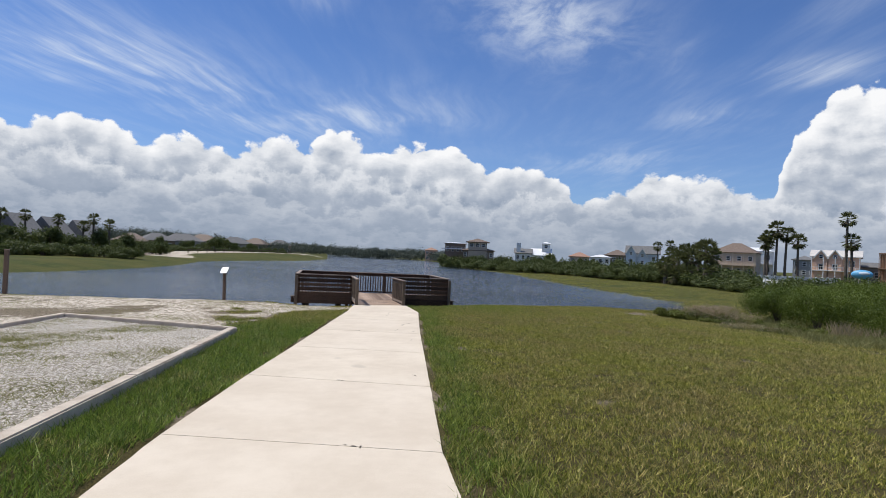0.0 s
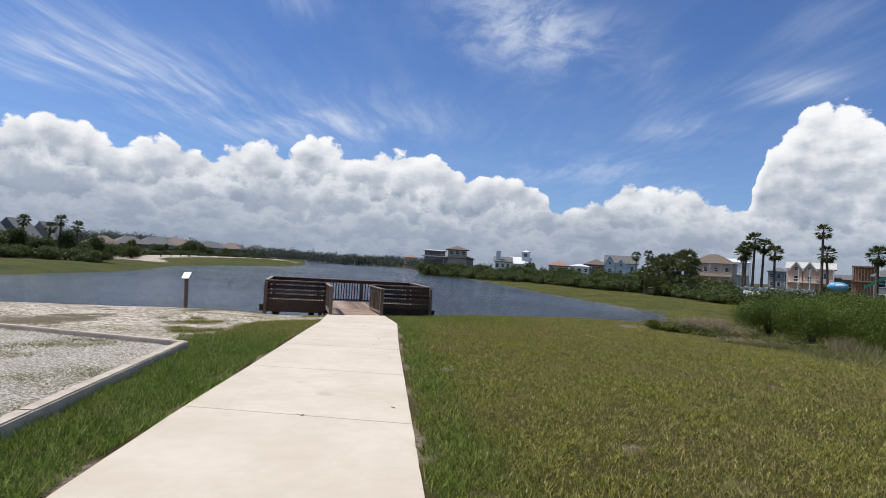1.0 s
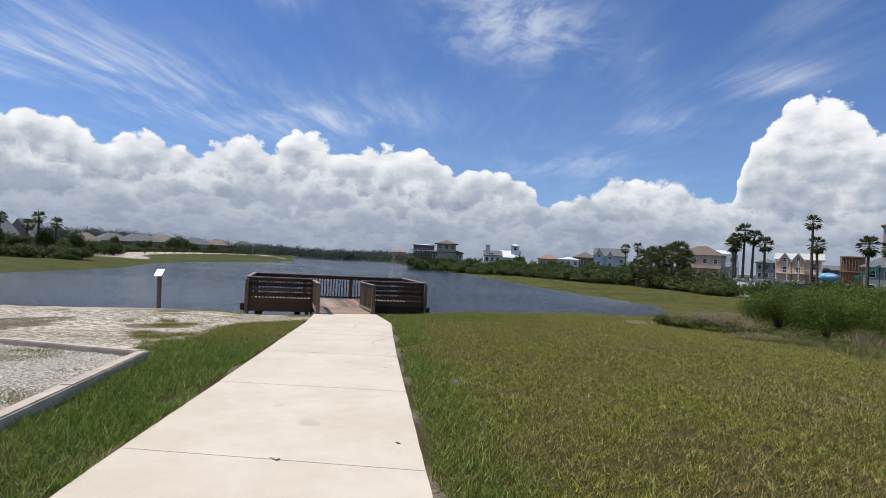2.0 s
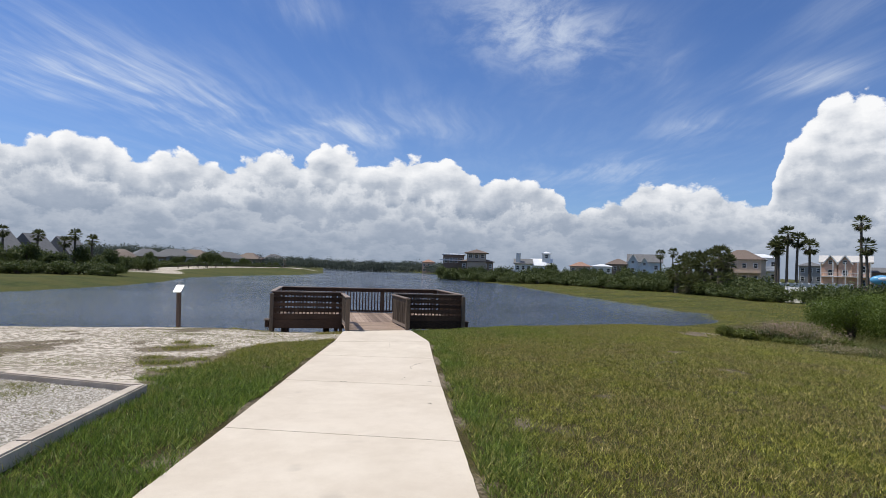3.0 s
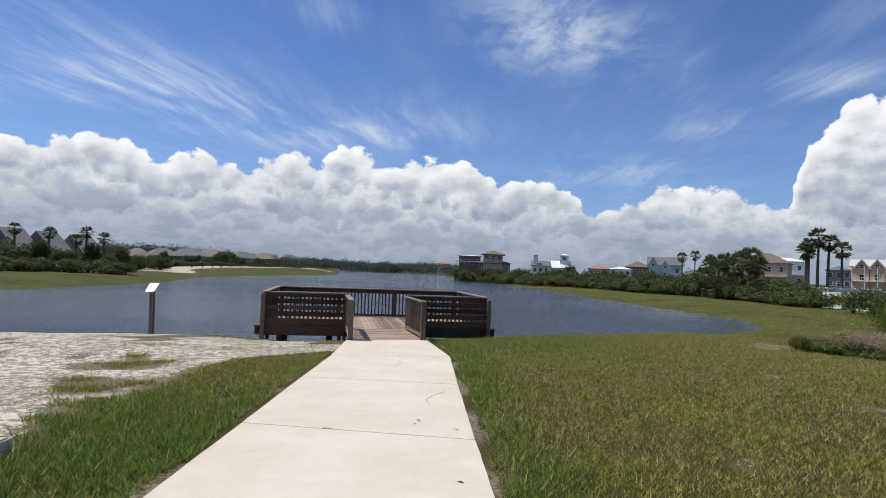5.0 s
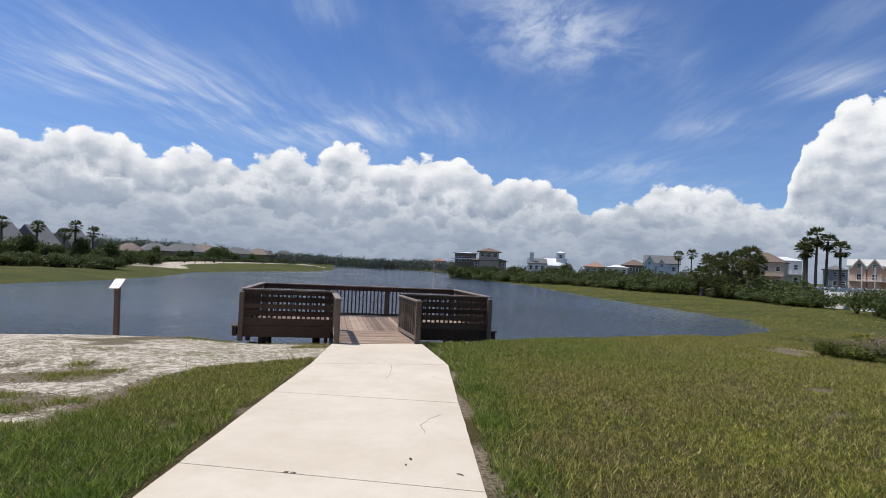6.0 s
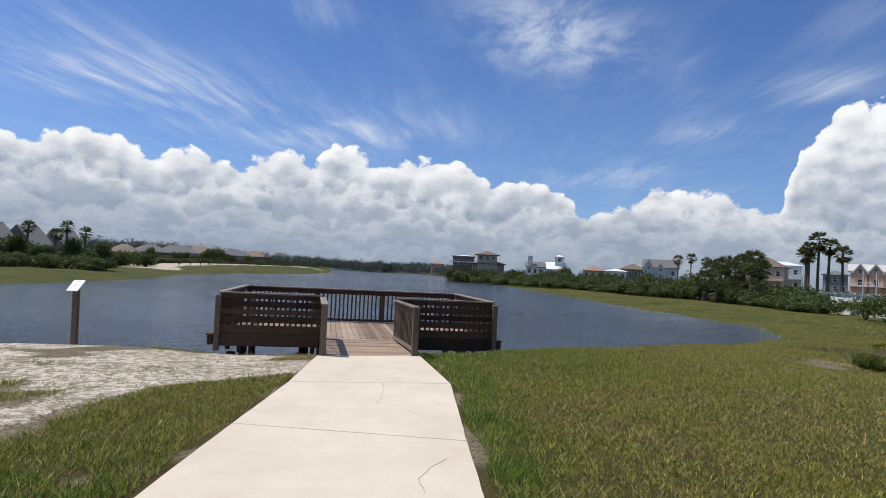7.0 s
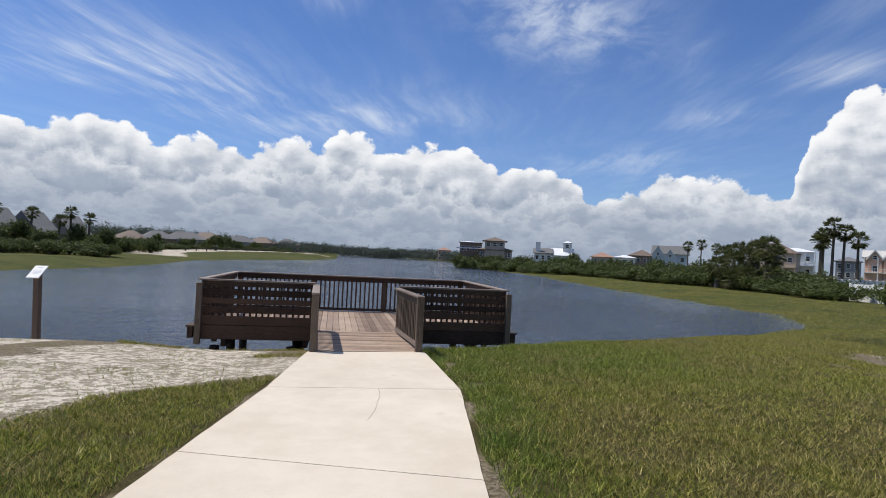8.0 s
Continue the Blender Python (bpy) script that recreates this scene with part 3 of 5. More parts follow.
# ---------------------------------------------------------------- concrete path
def build_path():
    path = thing("path", Matrix(), "pale cream concrete footpath leading to the wooden deck", "path", kind="structure")
    joints = [((-1.05, -0.02), (1.03, -0.02)), ((-1.42, -2.95), (1.02, -3.2)), ((-1.858, -5.457), (0.524, -6.344)), ((-2.35, -8.43), (0.06, -9.40)),
              ((-2.85, -11.43), (-0.37, -12.43)), ((-3.37, -14.43), (-0.806, -15.49)), ((-3.82, -17.45), (-1.21, -18.32)),
              ((-4.12, -20.4), (-1.42, -21.3)), ((-4.35, -23.4), (-1.5, -24.3)), ((-4.5, -26.4), (-1.5, -27.3))]
    gap = 0.004
    for (fl, fr), (nl, nr) in zip(joints, joints[1:]):
        fl, fr, nl, nr = (np.array(v) for v in (fl, fr, nl, nr))
        dl, dr = (nl - fl) / np.linalg.norm(nl - fl) * gap, (nr - fr) / np.linalg.norm(nr - fr) * gap
        corner = [fl + dl, fr + dr, nr - dr, nl - dl]
        outline = []
        for k in range(4):
            a, b = corner[k], corner[(k + 1) % 4]
            steps = 14 if k % 2 else 1
            outline += [tuple(a + (b - a) * s / steps + (rng.normal(0, 0.0025, 2) if 0 < s else 0)) for s in range(steps)]
        bm = prism(outline, -0.2, lambda x, y: float(path_z(x, y)))
        rim = [e for e in bm.edges if all(v.co.z > -0.19 for v in e.verts)]
        bmesh.ops.bevel(bm, geom=rim, offset=0.004, segments=2, affect="EDGES")
        part("slab", bm, M_CONCRETE, path)
    # dark fill low in the joints
    for a, b in joints[1:-1]:
        a, b = Vector((*a, 0)), Vector((*b, 0))
        mid, turn = (a + b) / 2, math.degrees(math.atan2(b.y - a.y, b.x - a.x))
        z = float(path_z(mid.x, mid.y))
        tip = math.degrees(math.atan2(float(path_z(b.x, b.y) - path_z(a.x, a.y)), (b - a).length))
        part("joint_fill", block(((b - a).length - 0.03, 0.02, 0.05), (mid.x, mid.y, z - 0.034), (0, -tip, turn)), M_BARK, path)


build_path()


def path_marks():
    """Hairline cracks and scraps of dead leaf on the slabs."""
    for pts in (((-0.02, -3.1), (-0.05, -3.6), (-0.13, -4.1), (-0.24, -4.6)), ((0.2, -6.9), (0.0, -7.15), (-0.12, -7.4), (-0.14, -7.75))):
        bm = bmesh.new()
        fine = [Vector(pts[0])]
        for a, b in zip(pts, pts[1:]):
            for k in range(1, 6):
                fine.append(Vector(a) + (Vector(b) - Vector(a)) * k / 5 + Vector(rng.normal(0, 0.008, 2)))
        rows = []
        for k, p in enumerate(fine):
            w = 0.0035 * (1 - 0.6 * k / len(fine))
            z = float(path_z(p.x, p.y)) + 0.0015
            rows.append([bm.verts.new((p.x + dx, p.y, z + dz)) for dx, dz in ((-w, -0.004), (-w * 0.4, 0.0008), (w * 0.4, 0.0008), (w, -0.004))])
        for a, b in zip(rows, rows[1:]):
            for k in range(3):
                bm.faces.new((a[k], a[k + 1], b[k + 1], b[k]))
        crack = part("crack", bm, M_BARK)
        tagged(crack, "hairline crack in the concrete slab", "crack", kind="structure")
    gen_l = np.random.default_rng(3)
    spots = [(-1.45, -8.78), (-0.46, -8.70), (-0.40, -8.55), (-0.05, -9.0), (-1.39, -8.80), (-2.0, -15.0), (-2.05, -14.96), (-2.0, -18.05), (-1.94, -18.08), (-2.08, -18.0), (-0.9, -14.7), (-0.35, -10.6)]
    for x, y in spots:
        bm = bmesh.new()
        a = gen_l.uniform(0, 6.28)
        ux, uy = math.cos(a), math.sin(a)
        n, length, w = 5, gen_l.uniform(0.04, 0.085), gen_l.uniform(0.006, 0.012)
        rows = []
        for k in range(n):
            t = k / (n - 1) - 0.5
            ww = w * math.cos(t * 2.6)
            z = float(path_z(x, y)) + 0.003 + 0.003 * (1 - 4 * t * t) + gen_l.normal(0, 0.001)
            cx, cy = x + ux * length * t, y + uy * length * t
            rows.append([bm.verts.new((cx - uy * ww * q, cy + ux * ww * q, z + 0.002 * abs(q))) for q in (-1, 0, 1)])
        for p, q in zip(rows, rows[1:]):
            for k in range(2):
                bm.faces.new((p[k], p[k + 1], q[k + 1], q[k]))
        bmesh.ops.solidify(bm, geom=bm.faces[:], thickness=0.002)
        tagged(part("fallen_leaf", bm, M_PALM_DRY), "small brown dead leaf lying on the concrete path", "leaf", "dead leaves on the path")


path_marks()


# ---------------------------------------------------------------- gravel court with its concrete kerb
def build_court():
    court = thing("gravel_court", Matrix(), "crushed white shell court framed by a low concrete kerb", "gravel court", kind="structure")
    mid = np.mean(PIT, axis=0)
    inner = [tuple(np.array(p) + (mid - p) / np.linalg.norm(mid - p) * 0.2) for p in PIT]
    n = 46
    P = [np.array(p) for p in inner]
    U, V = np.meshgrid(np.linspace(0, 1, n), np.linspace(0, 1, n))
    grid = (P[0] * ((1 - U) * (1 - V))[..., None] + P[1] * (U * (1 - V))[..., None] + P[2] * (U * V)[..., None] + P[3] * ((1 - U) * V)[..., None]).reshape(-1, 2)
    x, y = grid.T
    z = path_z(x, y) + 0.035 + 0.03 * (value_noise(x, y, 0.5, 21) - 0.5)
    i = (np.arange(n - 1)[:, None] * n + np.arange(n - 1)[None, :]).ravel()
    mesh = raw_mesh("shell_bed", np.stack([x, y, z], 1), np.stack([i, i + n, i + n + 1, i + 1], 1), 4)
    link_mesh("shell_bed", mesh, M_GRAVEL, court)
    wide = 0.17
    for (a, b), seg in zip(zip(PIT, PIT[1:] + PIT[:1]), (2, 4, 2, 4)):
        a, b = np.array(a), np.array(b)
        along = (b - a) / np.linalg.norm(b - a)
        inward = np.array((-along[1], along[0]))
        for k in range(seg):
            p, q = a + (b - a) * k / seg + along * 0.006, a + (b - a) * (k + 1) / seg - along * 0.006
            # mitred ends at the corners
            p2 = p + inward * wide + (along * wide * 0.8 if k == 0 else 0)
            q2 = q + inward * wide - (along * wide * 0.8 if k == seg - 1 else 0)
            bm = prism([tuple(v) for v in (p, q, q2, p2)], -0.2, lambda x, y: float(path_z(x, y)) + 0.13)
            bmesh.ops.bevel(bm, geom=[e for e in bm.edges if all(v.co.z > -0.19 for v in e.verts)], offset=0.018, segments=2, affect="EDGES")
            part("kerb_stone", bm, M_CURB, court)
    # loose bits of shell
    k = 14000
    u, v = rng.random(k), rng.random(k) ** 1.2
    c = (P[0][None] * ((1 - u) * (1 - v))[:, None] + P[1][None] * (u * (1 - v))[:, None] + P[2][None] * (u * v)[:, None] + P[3][None] * ((1 - u) * v)[:, None])
    base = np.column_stack([c, path_z(c[:, 0], c[:, 1]) + 0.045 + 0.03 * (value_noise(c[:, 0], c[:, 1], 0.5, 21) - 0.5)])
    size = rng.uniform(0.005, 0.013, (k, 1, 1))
    shape = np.array([(-1, -.6, 0), (1, -.5, 0), (0.1, 1, 0), (0, 0, .8)])[None] + rng.normal(0, 0.25, (k, 4, 3))
    verts = (base[:, None, :] + shape * size).reshape(-1, 3)
    f = np.arange(k)[:, None, None] * 4 + np.array([(0, 1, 3), (1, 2, 3), (2, 0, 3)])[None]
    bits = link_mesh("loose_shell", raw_mesh("loose_shell", verts, f.reshape(-1, 3), 3), M_SHELL)
    tagged(bits, "scattered white crushed shell on the court", "gravel", kind="stuff")


build_court()


# ---------------------------------------------------------------- fishing deck
def build_deck():
    deck = thing("fishing_deck", Matrix(), "dark-stained wooden fishing deck with railings over the pond", "deck")
    x0, x1, y0, y1, top = -3.36, 3.27, 2.55, 7.02, 0.03
    # planks along the deck
    pitch = 0.146
    count = int((x1 - x0) / pitch)
    plank = bpy.data.meshes.new("plank")
    bm = block((0.138, y1 - y0 + 0.1, 0.034), (0, 0, -0.017), bevel=0.004)
    bm.to_mesh(plank)
    bm.free()
    plank.materials.append(M_PLANK)
    for k in range(count + 1):
        ob = link_mesh("plank", plank, None, deck)
        ob.location = (x0 + 0.04 + k * pitch, (y0 + y1) / 2, top + rng.normal(0, 0.0012))
        ob.rotation_euler = (0, rng.normal(0, 0.004), rng.normal(0, 0.0008))
    # planks across the ramp
    ramp_l, ramp_r = lambda y: -0.99 - 0.03 * y / 2.5, lambda y: 0.97 - 0.20 * y / 2.5
    rows = 17
    for k in range(rows):
        y = 0.015 + (y0 - 0.07) * k / rows
        xl, xr = ramp_l(y), ramp_r(y)
        z = top * (y / 2.5) + float(path_z(0, 0)) * (1 - y / 2.5) + 0.005
        part("ramp_plank", block((xr - xl, (y0 - 0.07) / rows - 0.008, 0.034), ((xl + xr) / 2, y + 0.07, z - 0.017), (0, 0, rng.normal(0, 0.15)), 0.004), M_CROSS, deck)
    # rim boards round the deck and beams under it
    part("rim_board", span((x0 - 0.06, y0 - 0.078, -0.20), (-1.06, y0 - 0.034, 0.095), 0.005), M_RAIL, deck)
    part("rim_board", span((0.86, y0 - 0.078, -0.20), (x1 + 0.06, y0 - 0.034, 0.095), 0.005), M_RAIL, deck)
    part("rim_board", span((-1.05, y0 - 0.078, -0.20), (0.85, y0 - 0.034, -0.055), 0.005), M_RAIL, deck)
    part("rim_board", span((x0 - 0.13, y1 + 0.215, -0.20), (x1 + 0.13, y1 + 0.26, top - 0.036), 0.005), M_RAIL, deck)
    for x in (x0 - 0.13, x1 + 0.085):
        part("rim_board", span((x, y0 - 0.03, -0.20), (x + 0.045, y1 + 0.212, top - 0.036), 0.005), M_RAIL, deck)
    for x in (x0 - 0.19, x1 + 0.19):
        part("joist_end", span((x - 0.055, y0 - 0.16, -0.17), (x + 0.055, y0 + 0.30, 0.06), 0.006), M_RAIL, deck)
        part("ledge", span((x - 0.09, y0 - 0.20, 0.064), (x + 0.09, y0 + 0.32, 0.098), 0.006), M_POST, deck)
    for x in (-2.9, -1.2, 0.6, 2.6):
        part("beam", span((x - 0.05, y0 - 0.03, -0.36), (x + 0.05, y1 + 0.07, -0.06), 0.004), M_RAIL, deck)
    for x in (-3.1, -1.5, 1.45, 3.0):
        for y in (y0 + 0.15, (y0 + y1) / 2, y1 - 0.15):
            part("pile", rod(0.11, 0.105, -2.4, -0.37, 12, (x, y)), M_PILE, deck)
    for x in (-0.8, 0.7):
        part("beam", span((x - 0.04, 0.05, -0.28), (x + 0.04, y0 - 0.13, -0.03), 0.004), M_RAIL, deck)

    def cap(a, b, wide=0.15, z=1.075, name="rail_cap"):
        a, b = Vector((*a, 0)), Vector((*b, 0))
        mid, turn = (a + b) / 2, math.degrees(math.atan2(b.y - a.y, b.x - a.x))
        part(name, block(((b - a).length, wide, 0.038), (mid.x, mid.y, z - 0.019), (0, 0, turn), 0.006), M_CAP, deck)

    def board(a, b, z0, z1, thick=0.036, name="rail_board", mat=M_RAIL):
        a, b = Vector((*a, 0)), Vector((*b, 0))
        mid, turn = (a + b) / 2, math.degrees(math.atan2(b.y - a.y, b.x - a.x))
        part(name, block(((b - a).length, thick, z1 - z0), (mid.x, mid.y, (z0 + z1) / 2), (0, 0, turn), 0.004), mat, deck)

    picket = bpy.data.meshes.new("picket")
    bm = block((0.042, 0.036, 1.0), (0, 0, 0.5), bevel=0.003)
    bm.to_mesh(picket)
    bm.free()
    picket.materials.append(M_RAIL)
    warm = bpy.data.meshes.new("ramp_picket")
    bm = block((0.042, 0.036, 1.0), (0, 0, 0.5), bevel=0.003)
    bm.to_mesh(warm)
    bm.free()
    warm.materials.append(M_POST)

    def pickets(a, b, z0, z1, step=0.128, mesh=picket):
        a, b = Vector((*a, 0)), Vector((*b, 0))
        n = int((b - a).length / step)
        turn = math.atan2(b.y - a.y, b.x - a.x)
        for i in range(n):
            p = a + (b - a) * ((i + 0.5) / n)
            ob = link_mesh("picket", mesh, None, deck)
            ob.location, ob.rotation_euler, ob.scale = (p.x, p.y, z0), (0, rng.normal(0, 0.004), turn), (1, 1, z1 - z0)

    def post(x, y, z0, z1, wide=0.13, name="post"):
        part(name, span((x - wide / 2, y - wide / 2, z0), (x + wide / 2, y + wide / 2, z1), 0.007), M_POST, deck)

    # far rail over the water and the two sides
    cap((x0 - 0.09, y1 + 0.02), (x1 + 0.09, y1 + 0.02))
    board((x0, y1), (x1, y1), 0.90, 1.035)
    board((x0, y1), (x1, y1), 0.05, 0.125)
    pickets((x0 + 0.08, y1 + 0.04), (x1 - 0.08, y1 + 0.04), 0.08, 0.99)
    for x in (x0 + 0.06, -1.2, 0.88, x1 - 0.06):
        post(x, y1 + 0.14, -0.6, 1.03, 0.12)
    for x in (x0 - 0.02, x1 + 0.02):
        cap((x, y0 - 0.05), (x, y1 - 0.06))
        board((x, y0 + 0.03), (x, y1 - 0.04), 0.90, 1.035)
        board((x, y0 + 0.03), (x, y1 - 0.04), 0.05, 0.125)
        side = 1 if x > 0 else -1
        pickets((x + side * 0.04, y0 + 0.1), (x + side * 0.04, y1 - 0.1), 0.08, 0.99)
        post(x + side * 0.12, (y0 + y1) / 2, -0.6, 1.03, 0.12)
    # front panels: level boards before upright pickets, each with a bench inside
    for xa, xb in ((x0 - 0.02, -1.02), (0.80, x1 + 0.02)):
        cap((xa, y0 - 0.02), (xb, y0 - 0.02), 0.13, 1.072)
        for z0, z1 in ((0.925, 1.03), (0.73, 0.868), (0.556, 0.672), (0.36, 0.498), (0.105, 0.296)):
            board((xa + 0.02, y0 - 0.05), (xb - 0.02, y0 - 0.05), z0, z1)
        pickets((xa + 0.05, y0 + 0.01), (xb - 0.03, y0 + 0.01), 0.04, 1.0, 0.122)
        board((xa + 0.04, y0 + 0.05), (xb - 0.04, y0 + 0.05), 0.035, 0.27, 0.03, "kick_board")
        outer = xa - 0.02 if xa < 0 else xb + 0.03
        post(outer, y0 - 0.145, -0.3, 0.99, 0.12)
        inner = xb if xa < 0 else xa
        post(inner - (0.03 if xa < 0 else -0.03), y0 + 0.02, -0.4, 1.03, 0.11)
    # ramp rails and the two entry posts
    for (ax, ay), (bx, by) in (((-0.95, 0.0), (-1.01, 2.45)), ((0.925, 0.0), (0.755, 2.45))):
        post(ax, ay, -0.5, 0.99, 0.125, "entry_post")
        cap((ax, ay - 0.075), (bx, by), 0.14, 1.035)
        board((ax, ay + 0.07), (bx, by), 0.86, 0.985, 0.036, "ramp_rail", M_POST)
        board((ax, ay + 0.07), (bx, by), 0.07, 0.17, 0.036, "ramp_rail", M_CAP)
        pickets((ax, ay + 0.09), (bx, by - 0.02), 0.15, 0.90, 0.125, warm)


build_deck()


# ---------------------------------------------------------------- sign post and a bare post on the beach
def build_sign():
    z = float(ground_z(-6.28, 1.97))
    sign = thing("sign", pose(-6.24, 1.97, z, 0, -1.6, -14), "small white slanted notice panel on a brown wooden post", "sign")
    part("post", span((-0.055, -0.055, -0.35), (0.055, 0.055, 1.05 - z), 0.006), M_SIGNPOST, sign)
    face = part("panel", block((0.26, 0.34, 0.018), (0.0, -0.02, 1.10 - z), (42, 0, 0), 0.004), M_SIGNFACE, sign, "white printed panel")
    for k, (w, o, thick) in enumerate(((0.10, 0.11, 0.022), (0.17, 0.04, 0.012), (0.19, 0.01, 0.012), (0.20, -0.02, 0.012), (0.12, -0.05, 0.012))):
        m = pose(0.0, -0.02, 1.10 - z, 42, 0, 0) @ pose(0, o, 0.0105)
        bm = bmesh.new()
        bmesh.ops.create_cube(bm, size=1, matrix=m @ Matrix.Diagonal((w, thick, 0.002, 1)))
        part("text_bar", bm, M_INK, face)


build_sign()
zp = float(ground_z(-13.9, 1.2))
beach_post = thing("beach_post", pose(-13.9, 1.2, zp, 0, 0, 8), "weathered dark wooden post standing in the sand", "post")
part("shaft", span((-0.07, -0.07, -0.3), (0.07, 0.07, 1.62), 0.008), M_SIGNPOST, beach_post)
part("cap", span((-0.08, -0.08, 1.62), (0.08, 0.08, 1.65), 0.01), M_CAP, beach_post)


# ---------------------------------------------------------------- plants
def quads(centres, sides, ups):
    """Flat leaf quads: centre, half side and half length vectors."""
    v = np.stack([centres - sides, centres + sides * 0.55 - ups * 0.2, centres + ups * 1.1, centres - sides * 0.5 + ups * 0.3], 1).reshape(-1, 3)
    return v, np.arange(len(centres) * 4).reshape(-1, 4)


def unit(v):
    return v / np.maximum(np.linalg.norm(v, axis=-1, keepdims=True), 1e-9)


def leafage(gen, n, rx, ry, h, leaf, lobes=14, droop=0.0, foot=0.0):
    """Leaves over a lumpy heap of lobes, with gaps and stray sprigs."""
    a = gen.uniform(0, 2 * math.pi, lobes)
    r = np.sqrt(gen.random(lobes)) * 0.72
    lz = foot + (h - foot) * (0.28 + 0.5 * gen.random(lobes) * (1 - 0.5 * r))
    centre = np.stack([np.cos(a) * r * rx, np.sin(a) * r * ry, lz], 1)
    size = gen.uniform(0.26, 0.46, lobes)
    pick = gen.integers(0, lobes, n)
    d = unit(gen.normal(0, 1, (n, 3)))
    shell = gen.random(n) ** 0.4
    stray = 1 + 0.22 * gen.random(n) ** 6
    off = d * (shell * stray * size[pick])[:, None] * np.array([rx, ry, (h - foot) * 0.8])
    p = centre[pick] + off
    p[:, 2] = np.maximum(p[:, 2], 0.03 + foot * 0.6)
    out = unit(d + gen.normal(0, 0.55, (n, 3)))
    side = unit(np.cross(out, gen.normal(0, 1, (n, 3))))
    up = unit(np.cross(side, out) + np.array([0, 0, 0.25 - droop]))
    s = leaf * gen.uniform(0.6, 1.3, n)[:, None]
    return quads(p, side * s * 0.5, up * s)


def join(name, sets):
    vs, fs, k = [], [], 0
    for v, f in sets:
        vs.append(v)
        fs.append(f + k)
        k += len(v)
    return raw_mesh(name, np.concatenate(vs), np.concatenate(fs), fs[0].shape[1])


def stems(gen, n, r, h):
    bm = bmesh.new()
    for _ in range(n):
        a, lean = gen.uniform(0, 360), gen.uniform(8, 34)
        m = pose(0, 0, 0, 0, lean, a)
        bmesh.ops.create_cone(bm, cap_ends=True, segments=5, radius1=0.03 * r, radius2=0.012 * r, depth=h, matrix=m @ pose(0, 0, h / 2))
    return bm


def make_shrub(name, gen, leaves, r, h, leaf, mat, label, group, lobes=14):
    ob = thing(name, Matrix(), label, "shrub", group)
    link_mesh("foliage", join("foliage", [leafage(gen, leaves, r, r * 0.9, h, leaf, lobes)]), mat, ob)
    part("stem", stems(gen, 7, r, h * 0.7), M_BARK, ob)
    return ob


def place_copies(models, spots, gen):
    """Copies of the models at (x, y, scale, height scale); the first of each model is itself moved."""
    used = set()
    for i, (x, y, s, sz) in enumerate(spots):
        src = models[i % len(models)]
        m = pose(x, y, float(ground_z(x, y)) - 0.06, 0, 0, gen.uniform(0, 360))
        if src.name in used:
            ob = copy_thing(src, m)
        else:
            used.add(src.name)
            src.matrix_basis = m
            ob = src
        ob.scale = (s, s, sz)


gen = np.random.default_rng(5)
near_models = [make_shrub("shrub", gen, 16000, 2.0, 2.1, 0.055, M_LEAF, "dense dark green willowy shrub at the lawn's edge", "shrubs by the lawn", 26) for _ in range(3)]
near_spots = [(21.8, 3.8, 1.05, 1.1), (21.2, 0.6, 1.1, 1.15), (22.4, -2.4, 1.1, 1.15), (26.8, 8.4, 1.25, 1.15), (32.1, 11.5, 1.33, 1.08), (27.6, 7.2, 1.42, 1.23), (27.3, 2.1, 1.33, 1.28), (28.0, -2.9, 1.5, 1.34), (37.0, 15.4, 1.5, 1.14), (32.7, 10.0, 1.66, 1.32),
              (33.0, 3.9, 1.66, 1.41), (33.4, -2.2, 1.83, 1.47), (42.8, 19.0, 1.58, 1.21), (38.8, 12.9, 1.66, 1.34), (39.2, 6.4, 1.83, 1.47), (40.3, -0.4, 1.83, 1.61),
              (49.6, 21.9, 1.66, 1.28), (45.7, 15.1, 1.83, 1.41), (46.8, 6.8, 1.99, 1.54), (56.5, 25.2, 1.83, 1.34), (53.0, 16.6, 1.99, 1.47), (63.9, 26.6, 1.99, 1.47),
              (61.2, 17.6, 2.16, 1.61)]
place_copies(near_models, near_spots, gen)

far_models = [make_shrub("bank_shrub", gen, 1500, 2.6, 2.6, 0.26, M_LEAF_FAR, "rounded green shrub on the far bank of the pond", "shrubs on the far bank", 12) for _ in range(4)]
hedge = [(12.6, 185), (15, 170), (18, 152), (21, 143), (24, 134), (27, 124), (30, 114), (33, 109), (36, 106), (39, 95), (42, 85), (44.5, 82), (47, 80), (52, 78)]
spots = []
for bearing in np.arange(12.5, 44.9, 0.56):
    d0 = float(np.interp(bearing, [h[0] for h in hedge], [h[1] for h in hedge]))
    for row in range(3):
        b, d = radians(bearing + gen.uniform(-0.3, 0.3)), d0 * (1.0 + 0.06 * row) + gen.uniform(-2, 2)
        s = gen.uniform(0.9, 1.4)
        tall = gen.uniform(0.55, 1.2) * (1 + 0.25 * row - 0.25) * float(np.interp(bearing, [12, 20, 30, 36, 42, 52], [1.25, 1.3, 1.35, 1.25, 0.95, 0.85]))
        spots.append((-1.0 + d * math.sin(b), -12 + d * math.cos(b), s, tall))
spots += [(50.5, 36, 1.0, 0.95), (48.6, 32, 1.1, 1.05), (53, 33, 1.2, 1.1), (46.5, 28, 1.0, 1.0), (51, 28.5, 1.1, 1.1), (54, 28, 1.1, 1.15)]
place_copies(far_models, spots, gen)


